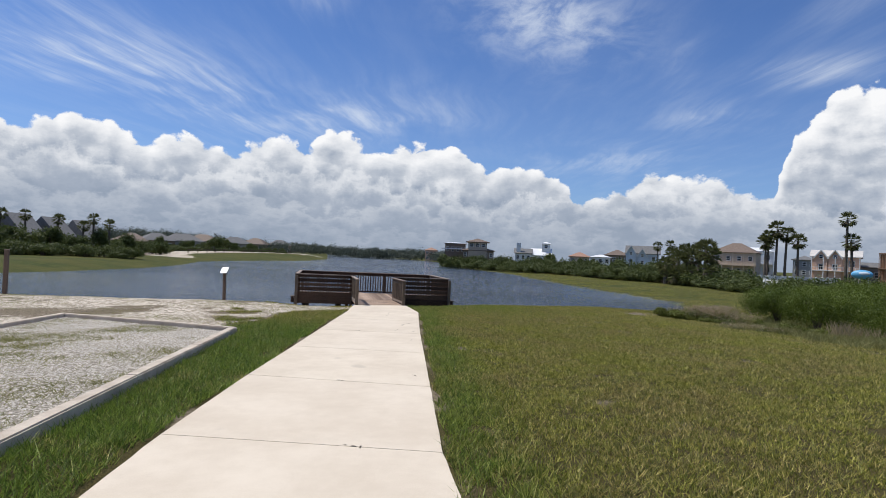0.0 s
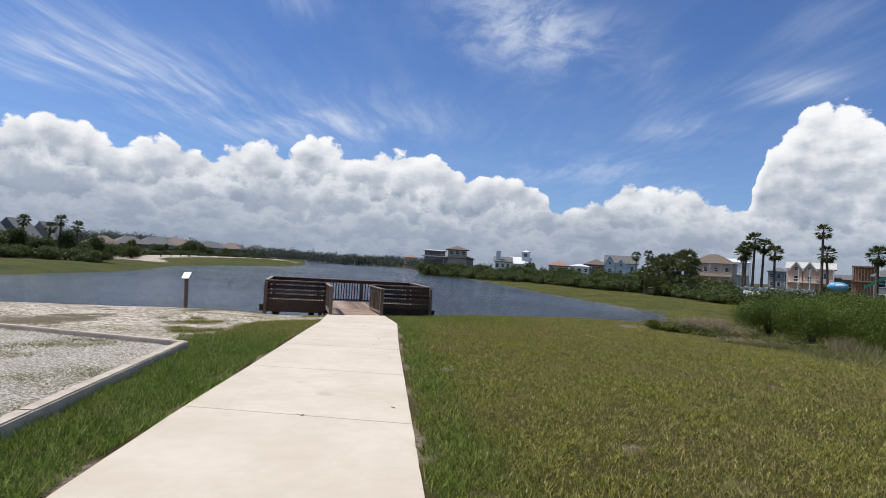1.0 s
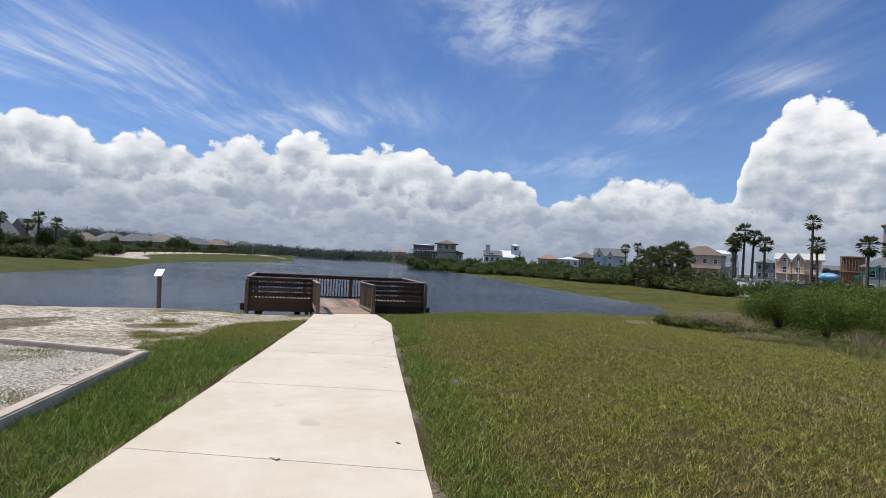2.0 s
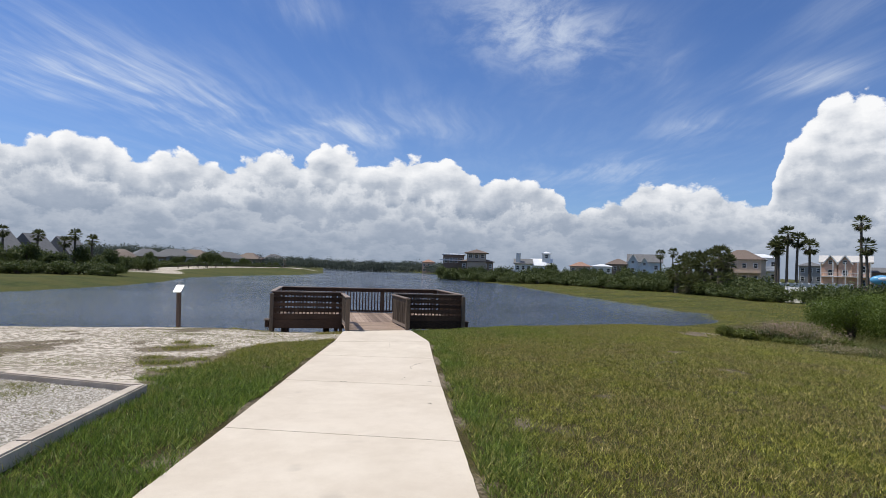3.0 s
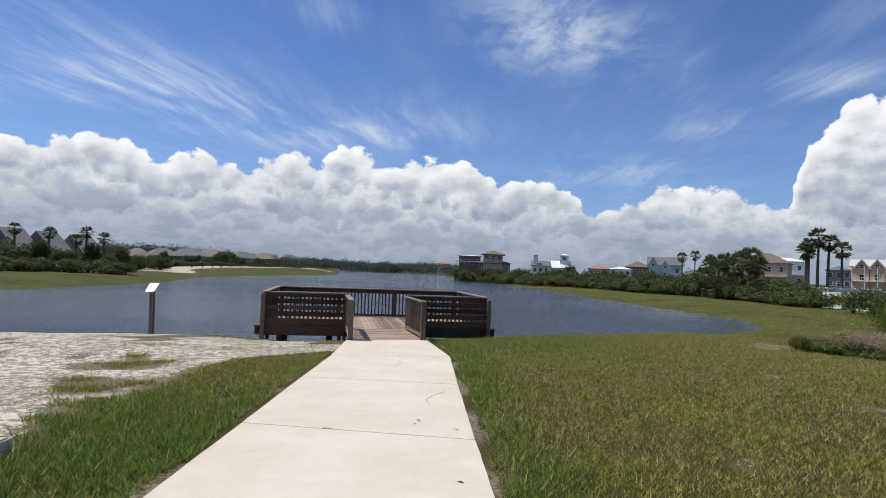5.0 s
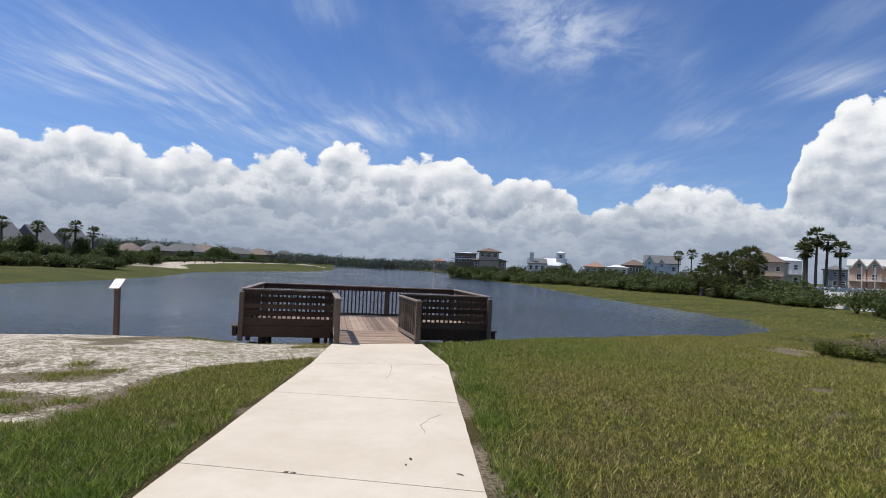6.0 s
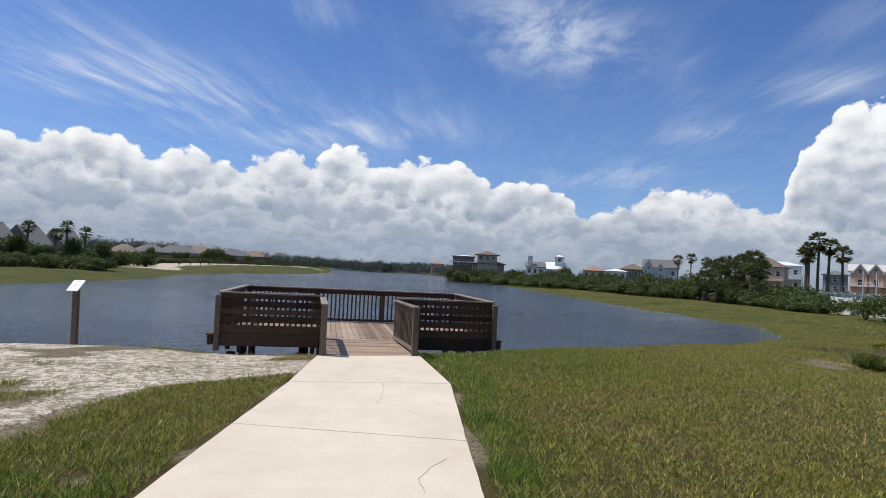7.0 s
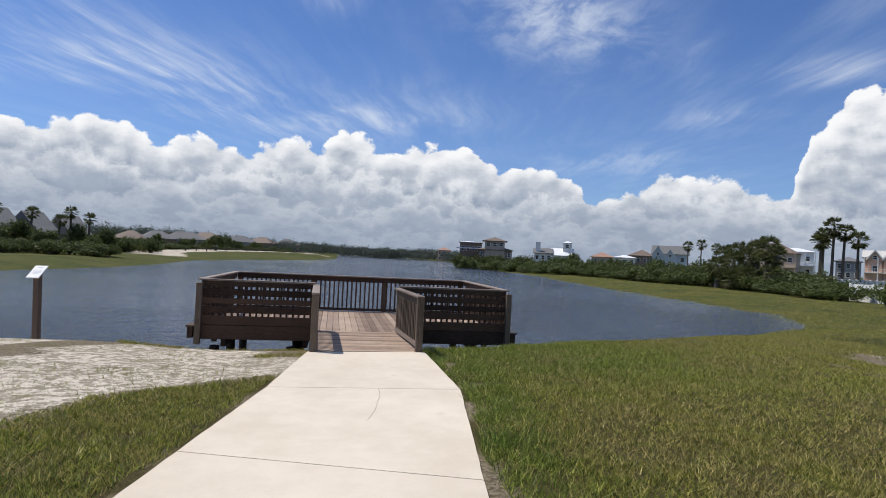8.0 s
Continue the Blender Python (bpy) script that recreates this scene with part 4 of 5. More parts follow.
def make_tree(name, gen, h, r, leaves, leaf, mat, label, group):
    ob = thing(name, Matrix(), label, "tree", group)
    bm = rod(0.16 * h / 6, 0.07 * h / 6, 0, h * 0.55, 7)
    for _ in range(6):
        m = Matrix.Translation((0, 0, h * gen.uniform(0.28, 0.5))) @ pose(0, 0, 0, 0, gen.uniform(25, 60), gen.uniform(0, 360))
        bmesh.ops.create_cone(bm, cap_ends=True, segments=5, radius1=0.05 * h / 6, radius2=0.015, depth=h * 0.4, matrix=m @ pose(0, 0, h * 0.2))
    part("trunk", bm, M_BARK, ob)
    link_mesh("crown", join("crown", [leafage(gen, leaves, r, r, h, leaf, 18, foot=h * 0.22)]), mat, ob)
    return ob


tree_models = [make_tree("tree", gen, hh, rr, 1700, 0.34, M_LEAF_FAR, "leafy dark green tree behind the pond's grassy bank", "trees on the far bank")
               for hh, rr in ((5.0, 2.4), (4.2, 2.6), (5.8, 2.2))]
spots = []
for k in range(46):
    bearing = radians(gen.uniform(-33, -18.4))
    d = gen.uniform(102, 128)
    s = gen.uniform(0.70, 1.04) * (0.75 if bearing > radians(-20) else 1.0)
    spots.append((-1 + d * math.sin(bearing), -12 + d * math.cos(bearing), s, s * gen.uniform(0.75, 1.15)))
for k in range(30):
    bearing, s = gen.uniform(-16, -3.5), gen.uniform(0.55, 0.95)
    d = float(np.interp(bearing, [-16, -10, -4], [188, 230, 264])) + gen.uniform(0, 16)
    spots.append((-1 + d * math.sin(radians(bearing)), -12 + d * math.cos(radians(bearing)), s, s))
for bearing, d, s in ((-10.6, 198, 1.35), (-9.6, 215, 0.9), (-13.2, 200, 0.8), (-7.2, 230, 0.9), (22.9, 178, 1.1), (24.9, 170, 0.9), (12.9, 172, 1.2), (11.9, 190, 1.0), (18.2, 172, 0.9)):
    spots.append((-1 + d * math.sin(radians(bearing)), -12 + d * math.cos(radians(bearing)), s, s))
place_copies(tree_models, spots, gen)

# low bushes at the foot of the left-hand trees
spots = []
for k in range(60):
    b, d = radians(gen.uniform(-34, -18.6)), gen.uniform(98, 106)
    spots.append((-1 + d * math.sin(b), -12 + d * math.cos(b), gen.uniform(0.7, 1.0), gen.uniform(0.5, 0.95)))
for k in range(70):
    b = radians(gen.uniform(-16, -4))
    d = float(np.interp(math.degrees(b), [-16, -10, -4], [180, 222, 256])) + gen.uniform(0, 12)
    spots.append((-1 + d * math.sin(b), -12 + d * math.cos(b), gen.uniform(0.8, 1.4), gen.uniform(0.45, 0.8)))
for k in range(26):
    b, d = radians(gen.uniform(-19.5, -15.2)), gen.uniform(140, 165)
    spots.append((-1 + d * math.sin(b), -12 + d * math.cos(b), gen.uniform(0.9, 1.3), gen.uniform(0.9, 1.5)))
place_copies([copy_thing(f, Matrix()) for f in far_models], spots, gen)


def at_bearing(bearing, d):
    b = radians(bearing)
    return -1 + d * math.sin(b), -12 + d * math.cos(b)


def make_woods():
    sets = []
    for k in range(560):
        b = gen.uniform(-34, 14)
        d = gen.uniform(420, 640) if k % 2 or b > -2 else gen.uniform(285, 345)
        if b > 11:
            d = gen.uniform(330, 420)
        rise = float(np.interp(b, [-34, -18, -13, -8, -3, 0, 6, 14], [0.030, 0.029, 0.0255, 0.0205, 0.0165, 0.0150, 0.0138, 0.0135]))
        x, y = at_bearing(b, d)
        h = (1.8 + rise * d - float(ground_z(x, y))) * gen.uniform(0.72, 1.08)
        v, f = leafage(gen, 330, 5.5 if d < 350 else 7.5, 5.5 if d < 350 else 7.5, h, 0.55 if d < 350 else 0.9, 9)
        sets.append((v + np.array([x, y, float(ground_z(x, y))]), f))
    ob = link_mesh("far_woods", join("far_woods", sets), M_LEAF_HAZED)
    tagged(ob, "distant belt of woods beyond the pond, haze greyed into its leaf colour", "woods", kind="stuff")


make_woods()


def make_palm(name, gen, h, crown, label, group, skirt=True, fat=0.17):
    ob = thing(name, Matrix(), label, "palm tree", group)
    bm = bmesh.new()
    rings, lean = 9, gen.uniform(-0.03, 0.03, 2)
    loops = []
    for i in range(rings + 1):
        t = i / rings
        r = fat * (1.25 - 0.45 * t) * (1 + 0.06 * (i % 2))
        loops.append([bm.verts.new((lean[0] * h * t * t + math.cos(a) * r, lean[1] * h * t * t + math.sin(a) * r, h * t - 0.1)) for a in np.linspace(0, 2 * math.pi, 9)[:-1]])
    for lo, hi in zip(loops, loops[1:]):
        for j in range(8):
            bm.faces.new((lo[j], lo[(j + 1) % 8], hi[(j + 1) % 8], hi[j]))
    part("trunk", bm, M_TRUNK, ob)
    tip = np.array([lean[0] * h, lean[1] * h, h - 0.1])

    def fans(n, lo, hi, reach, width):
        vs, fs = [], []
        for _ in range(n):
            a, e = gen.uniform(0, 2 * math.pi), radians(gen.uniform(lo, hi))
            way = np.array([math.cos(a) * math.cos(e), math.sin(a) * math.cos(e), math.sin(e)])
            side = np.array([-math.sin(a), math.cos(a), 0.0])
            hub = tip + way * reach * 0.48
            vs.append(np.array([tip - side * 0.02, tip + side * 0.02, hub + side * 0.02, hub - side * 0.02]))
            for blade in np.linspace(-1.15, 1.15, 9):
                out = way * math.cos(blade) + side * math.sin(blade)
                drop = np.array([0, 0, -0.11 * reach * (0.4 + abs(blade) * 0.5)])
                end = hub + out * reach * 0.55 * gen.uniform(0.85, 1.1) + drop
                mid = hub + out * reach * 0.3 + drop * 0.25
                across = np.cross(out, way if abs(blade) > 0.2 else np.array([0, 0, 1.0]))
                across = unit(across) * 0.5 + side * 0.5
                w = width * gen.uniform(0.8, 1.2)
                vs.append(np.array([hub, mid + across * w, end, mid - across * w]))
        v = np.concatenate(vs)
        return v, np.arange(len(v)).reshape(-1, 4)
    link_mesh("crown", join("crown", [fans(58, -78, 84, crown * 1.05, crown * 0.055)]), M_PALM, ob)
    if skirt:
        link_mesh("dead_fronds", join("dead_fronds", [fans(18, -85, -45, crown * 0.8, crown * 0.06)]), M_PALM_DRY, ob)
    return ob


def set_palm(h, crown, x, y, top, label, group, skirt=True, fat=0.17):
    ob = make_palm("palm_tree", gen, h, crown, label, group, skirt, fat)
    ob.matrix_basis = pose(x, y, top - h - crown * 0.45, 0, 0, gen.uniform(0, 360))


PALM_LABEL = "tall fan palm with a slim grey trunk and dead fronds"
for x, y, top, crown in ((99, 96, 10.1, 2.2), (101, 95, 13.1, 2.4), (102.6, 94, 11.9, 2.1), (104.2, 92, 10.4, 2.1), (107, 82, 14.9, 1.9), (107.8, 81.2, 10.2, 2.1), (98, 62, 9.3, 2.1), (100, 59, 8.9, 2.2),
                         (100, 96.4, 11.2, 2.0)):
    g0 = float(ground_z(x, y))
    set_palm(top - g0 - crown * 0.45 + 0.1, crown, x, y, top, PALM_LABEL, "fan palms by the houses", True, 0.26)
for x, y, top in ((118, 172, 10.6), (121.5, 170, 11.3), (131, 175, 10.6), (134, 172, 10.2)):
    g0 = float(ground_z(x, y))
    set_palm(top - g0 - 0.7, 2.0, x, y, top, "distant slender cabbage palm before the blue house", "distant palms", False, 0.2)
# the thick clump of low cabbage palms on the bank
for bearing, d, top, crown in ((35.2, 103, 3.4, 1.9), (35.8, 106, 5.2, 1.8), (36.4, 101, 4.2, 2.0), (36.9, 106, 5.9, 1.8), (37.6, 101, 4.9, 2.0), (38.2, 104, 6.2, 2.0), (38.9, 99, 6.4, 2.1), (39.6, 98, 5.2, 1.8),
                               (36.2, 98, 1.7, 2.2), (37.3, 97, 2.0, 2.2), (39.2, 96, 2.4, 1.8)):
    x, y = -1 + d * math.sin(radians(bearing)), -12 + d * math.cos(radians(bearing))
    g0 = float(ground_z(x, y))
    set_palm(max(top - g0 - crown * 0.45, 0.6), crown, x, y, top, "bushy cabbage palm with dry hanging fronds on the bank", "palm clump on the bank", True, 0.34)
# palms among the trees across the water
for bearing, d, top in ((-26.5, 128, 7.2), (-24.3, 125, 6.7), (-21.6, 122, 7.0), (-20.3, 124, 6.2), (-22.4, 123, 5.6), (-28.5, 120, 7.0), (-30.5, 124, 7.4)):
    x, y = -1 + d * math.sin(radians(bearing)), -12 + d * math.cos(radians(bearing))
    set_palm(top - float(ground_z(x, y)) - 0.55, 1.25, x, y, top, "cabbage palm standing above the bank's trees", "palms among the trees", False, 0.2)


def make_seed_plant(gen):
    ob = thing("wild_flower", Matrix(), "dried pinkish-brown seed heads on low wild plants", "wild plant", "wild plants by the lawn")
    n = 150
    base = gen.normal(0, 0.22, (n, 2))
    h = gen.uniform(0.25, 0.55, n)
    tip = np.column_stack([base * 1.5 + gen.normal(0, 0.05, (n, 2)), h])
    root = np.column_stack([base, np.zeros(n)])
    side = np.tile(np.array([0.006, 0.0, 0]), (n, 1))
    v = np.stack([root - side, root + side, tip + side, tip - side], 1).reshape(-1, 3)
    link_mesh("stalk", raw_mesh("stalk", v, np.arange(n * 4).reshape(-1, 4), 4), M_TUFT, ob)["kind"] = "stuff"
    m = 300
    c = tip[gen.integers(0, n, m)] + gen.normal(0, 0.03, (m, 3))
    d = unit(gen.normal(0, 1, (m, 3)))
    link_mesh("seed_head", join("seed_heads", [quads(c, d * 0.02, unit(np.cross(d, gen.normal(0, 1, (m, 3)))) * 0.03)]), M_FLOWER, ob)["kind"] = "stuff"
    link_mesh("leaves", join("leaves", [leafage(gen, 1300, 0.55, 0.55, 0.40, 0.05, 8)]), M_LEAF_FAR, ob)
    return ob


seed_models = [make_seed_plant(gen) for _ in range(3)]
spots = [(14.9 + 1.5 * t + gen.normal(0, 0.35), 0.3 + 0.8 * t + gen.normal(0, 0.5), gen.uniform(0.8, 1.4), gen.uniform(0.8, 1.5)) for t in gen.random(26)]
spots += [(14.9 + gen.normal(0, 0.9), -3.2 + gen.normal(0, 0.6), gen.uniform(0.7, 1.1), gen.uniform(0.3, 0.5)) for _ in range(9)]
place_copies(seed_models, spots, gen)


weed_models = [make_shrub("weed_clump", gen, 1500, 0.6, 0.42, 0.055, M_WEED, "low yellow-green weed clump at the lawn's rough edge", "weed clumps by the lawn", 9) for _ in range(2)]
spots = [(x + gen.normal(0, 0.35), y + gen.normal(0, 0.35), gen.uniform(0.8, 1.5), gen.uniform(0.6, 1.25))
         for x, y in ((13.2, 0.4), (13.7, -0.1), (14.1, 0.8), (13.5, 1.2), (14.4, -0.7), (16.9, -0.4), (17.4, 0.6), (17.8, -1.4), (16.6, -1.7), (18.6, 0.2), (18.2, -2.6), (17.2, -3.4), (19.2, -4.6), (16.2, -4.4))]
place_copies(weed_models, spots, gen)


def blades(gen, pts, h, w, lean=0.45, plain=False):
    """Grass blades of one bent face each, or one plain taper, rooted at pts (x, y)."""
    n = len(pts)
    z = ground_z(pts[:, 0], pts[:, 1]) - 0.028
    a = gen.uniform(0, 2 * math.pi, n)
    side = np.column_stack([np.cos(a), np.sin(a), np.zeros(n)]) * (w * gen.uniform(0.6, 1.3, n))[:, None]
    tilt = gen.normal(0, lean, (n, 2))
    hh = h * gen.uniform(0.55, 1.35, n)
    root = np.column_stack([pts, z])
    mid = root + np.column_stack([tilt * (hh * 0.52)[:, None], hh * 0.62])
    tip = root + np.column_stack([tilt * hh[:, None], hh])
    if plain:
        return np.stack([root - side, root + side, tip], 1).reshape(-1, 3), np.arange(n * 3).reshape(-1, 3)
    v = np.stack([root - side, root + side, mid + side * 0.9, tip], 1).reshape(-1, 3)
    f = np.arange(n)[:, None] * 4 + np.arange(4)[None]
    return v, f


def lawn_points(gen, n, x0, x1, y0, y1, keep):
    p = np.column_stack([gen.uniform(x0, x1, n), gen.uniform(y0, y1, n)])
    x, y = p.T
    edge_r = np.where(y > -3.2, 1.03 + (1.013 - 1.03) * (-y / 3.2) , right_edge(y))
    edge_l = np.where(y > -3.1, -1.05 - 0.40 * (-y / 3.1), left_edge(y))
    rag = 0.02 + 0.16 * value_noise(x, y, 0.4, 31) * value_noise(x, y, 1.7, 32)
    on_path = (x > edge_l - rag) & (x < edge_r + rag) & (y < 0.25)
    deck_zone = (np.abs(x) < 1.05) & (y > -0.1) & (y < 3)
    bare = sandiness(x, y)
    clump = 0.45 + 0.55 * smooth(0.6 * value_noise(x, y, 0.11, 15) + 0.4 * value_noise(x, y, 0.3, 16), 0.36, 0.58)
    dry = gen.random(n) < keep * clump * (1 - 0.992 * smooth(bare + 0.7 * (value_noise(x, y, 0.35, 14) - 0.5) * smooth(bare, 0.0, 0.15), 0.04, 0.42))
    return p[~on_path & ~deck_zone & ~in_pit(x, y, 0.02) & dry & (shore_distance(x, y) > 0.3)]


def lushness(x, y):
    """1 where the turf by the concrete grows tall and deep green."""
    strip = smooth(-1.0 - x, 0, 0.7) * smooth(y, -0.6, -2.2)
    fringe = smooth(x - np.minimum(right_edge(y), 1.05), 1.3, 0.3) * (0.6 + 0.4 * value_noise(x, y, 0.6, 71))
    shore = 0.7 * smooth(x - 1.0, 0, 0.4) * smooth(y, -4.5, -1.0) * smooth(x, 9.0, 3.0)
    return np.clip(np.maximum.reduce([strip * (1 - 0.8 * smooth(y, -9, -4.5)), fringe * (x > 0.2 + 0.1475 * (y + 3.2)), shore]), 0, 1)


def build_lawn():
    gen = np.random.default_rng(23)
    rough = lambda p: 0.038 * (0.75 + 0.4 * value_noise(p[:, 0], p[:, 1], 0.45, 41) + 0.9 * value_noise(p[:, 0], p[:, 1], 0.09, 42)) * (1 + 0.75 * lushness(p[:, 0], p[:, 1]))
    sets = []
    for n, x0, x1, y0, y1, wide in ((520000, -5.4, 3.6, -20.5, -3.0, 0.0056), (190000, -4.6, 6.0, -3.4, 2.8, 0.0056), (350000, 3.0, 11.0, -18, 2.8, 0.0064),
                                    (400000, 9.5, 31.0, -14, 18, 0.0085), (70000, 2.0, 20.0, 2.4, 9.0, 0.0065)):
        p = lawn_points(gen, n, x0, x1, y0, y1, 1.0)
        sets.append(blades(gen, p, rough(p) * (1 + 22 * (wide - 0.0056)), wide, 0.62, True))
    lip = lawn_points(gen, 60000, -14, 20, 0.4, 8.0, 1.0)
    lip = lip[(lip[:, 0] > -1) | (gen.random(len(lip)) < 0.25 + 0.75 * smooth(lip[:, 1], 1.4, 2.4))]
    sets.append(blades(gen, lip, 0.055 * np.ones(len(lip)), 0.005, 0.45, True))
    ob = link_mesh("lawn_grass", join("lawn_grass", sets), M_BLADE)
    co = np.empty(len(ob.data.vertices) * 3, np.float32)
    ob.data.vertices.foreach_get("co", co)
    co = co.reshape(-1, 3)
    ob.data.attributes.new("rich", "FLOAT", "POINT").data.foreach_set("value", lushness(co[:, 0], co[:, 1]).astype(np.float32))
    tagged(ob, "mown green lawn grass with yellowing blades", "grass", kind="stuff")
    n = 110000
    p = np.column_stack([gen.uniform(12.0, 26.0, n), gen.uniform(-9, 9, n)])
    wild = smooth(p[:, 0] - (14.6 + 0.25 * (p[:, 1] + 2)), -0.8, 1.4) * smooth(value_noise(p[:, 0], p[:, 1], 1.1, 61), 0.35, 0.6)
    p = p[gen.random(n) < wild]
    rough_ob = link_mesh("rough_grass", join("rough_grass", [blades(gen, p, 0.20 * (0.5 + value_noise(p[:, 0], p[:, 1], 1.0, 62)), 0.007, 0.5)]), M_TUFT)
    tagged(rough_ob, "long rough grass and weeds below the shrubs", "grass", kind="stuff")
    # coarse turf on the bank across the water
    p = np.column_stack([gen.uniform(12, 110, 420000), gen.uniform(18, 120, 420000)])
    d = shore_distance(p[:, 0], p[:, 1])
    p = p[(d > 0.9) & (gen.random(len(p)) < smooth(d, 40, 4) * (0.25 + 0.75 * smooth(value_noise(p[:, 0], p[:, 1], 1.6, 65), 0.3, 0.6)))][:85000]
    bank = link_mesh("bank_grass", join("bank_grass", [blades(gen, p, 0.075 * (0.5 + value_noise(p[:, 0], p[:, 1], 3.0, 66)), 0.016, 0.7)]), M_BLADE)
    tagged(bank, "coarse yellow-green grass on the far bank", "grass", kind="stuff")
    # weeds scattered over the sand and the court
    sets = []
    spots = []
    while len(spots) < 1150:
        x, y = gen.uniform(-16, -1.2), gen.uniform(-20, 1.9)
        if (in_pit(np.array(x), np.array(y), -0.3) and value_noise(x, y, 1.1, 51) > 0.47) or (x < np.interp(y, SAND_Y, SAND_X) + 0.4 and not in_pit(np.array(x), np.array(y), 0.1) and value_noise(x, y, 1.2, 52) > 0.42):
            spots.append((x, y))
    while len(spots) < 1380:
        x, y = gen.uniform(-9.7, -4.3), gen.uniform(-20.5, -7)
        if in_pit(np.array(x), np.array(y), -0.3) and value_noise(x, y, 0.9, 51) > 0.50:
            spots.append((x, y))
    for x, y in spots:
        n = int(gen.integers(30, 130))
        p = np.array([x, y]) + gen.normal(0, gen.uniform(0.06, 0.24), (n, 2)) * (1.6, 1.0)
        v, f = blades(gen, p, (0.040 if in_pit(np.array(x), np.array(y)) else 0.018) * np.ones(n), 0.0045, 1.0)
        if in_pit(np.array(x), np.array(y)):
            v[:, 2] += np.repeat(path_z(p[:, 0], p[:, 1]) - ground_z(p[:, 0], p[:, 1]), 4) + 0.055
        sets.append((v, f))
    ob = link_mesh("weeds", join("weeds", sets), M_TUFT)
    tagged(ob, "sparse yellow-green weeds growing through the shell sand", "weeds", kind="stuff")


build_lawn()


def dry_tuft(x, y, h):
    p = np.array([x, y]) + gen.normal(0, 0.28, (110, 2))
    v, f = blades(gen, p, h * np.ones(len(p)), 0.0032, 0.28)
    m = Matrix.Translation((x, y, float(ground_z(x, y))))
    ob = thing("dry_grass_tuft", m, "tall straw-coloured dry grass tuft beside the shrubs", "grass tuft", "dry grass tufts")
    link_mesh("stalk", raw_mesh("stalk", v - np.array(m.translation), f, 4), M_STRAW, ob)


for x, y, h in ((18.3, -3.6, 0.65), (19.0, -4.2, 0.55), (18.9, -2.9, 0.55)):
    dry_tuft(x, y, h)


def yellow_patch(x, y):
    ob = thing("yellow_flower", pose(x, y, float(ground_z(x, y))), "low patch of small yellow wild flowers", "wild plant", "yellow flowers")
    link_mesh("leaves", join("leaves", [leafage(gen, 300, 0.7, 0.6, 0.35, 0.07, 8)]), M_LEAF, ob)
    link_mesh("blooms", join("blooms", [leafage(gen, 160, 0.72, 0.62, 0.42, 0.045, 8)]), M_YELLOW, ob)["kind"] = "stuff"


for x, y in ((25.6, 11.6), (27.0, 12.6), (24.4, 10.2)):
    yellow_patch(x, y)


# ---------------------------------------------------------------- houses
def roof_mesh(w, d, eave, ridge, style, over=0.5, along="x", thick=0.18):
    """A hipped or gabled roof with a solid eave, its ridge along x or y."""
    a, b = w / 2 + over, d / 2 + over
    if along == "y":
        a, b = b, a
    run = max(a - b, 0.02) if style == "hip" else a
    bm = bmesh.new()
    low = [bm.verts.new((x, y, eave - thick)) for x, y in ((-a, -b), (a, -b), (a, b), (-a, b))]
    rim = [bm.verts.new((x, y, eave)) for x, y in ((-a, -b), (a, -b), (a, b), (-a, b))]
    r0, r1 = bm.verts.new((-run, 0, ridge)), bm.verts.new((run, 0, ridge))
    bm.faces.new(low[::-1])
    for i in range(4):
        bm.faces.new((low[i], low[(i + 1) % 4], rim[(i + 1) % 4], rim[i]))
    bm.faces.new((rim[0], rim[1], r1, r0))
    bm.faces.new((rim[2], rim[3], r0, r1))
    bm.faces.new((rim[1], rim[2], r1))
    bm.faces.new((rim[3], rim[0], r0))
    if along == "y":
        bmesh.ops.rotate(bm, verts=bm.verts, cent=(0, 0, 0), matrix=Matrix.Rotation(radians(90), 3, "Z"))
    return bm


def window(house, x, z, y, w=1.0, h=1.4, trim=None):
    """A window on the front: a frame with a bar, and a pane set back in it."""
    bm = bmesh.new()
    for dx in (-w / 2, w / 2):
        block((0.12, 0.1, h + 0.12), (x + dx, y - 0.03, z), bm=bm)
    for dz in (-h / 2, 0.0, h / 2):
        block((w - 0.12, 0.1, 0.1), (x, y - 0.03, z + dz), bm=bm)
    frame_ob = part("window", bm, trim or M_WHITE, house)
    part("pane", block((w - 0.1, 0.03, h - 0.1), (x, y - 0.015, z)), M_GLASS, frame_ob)


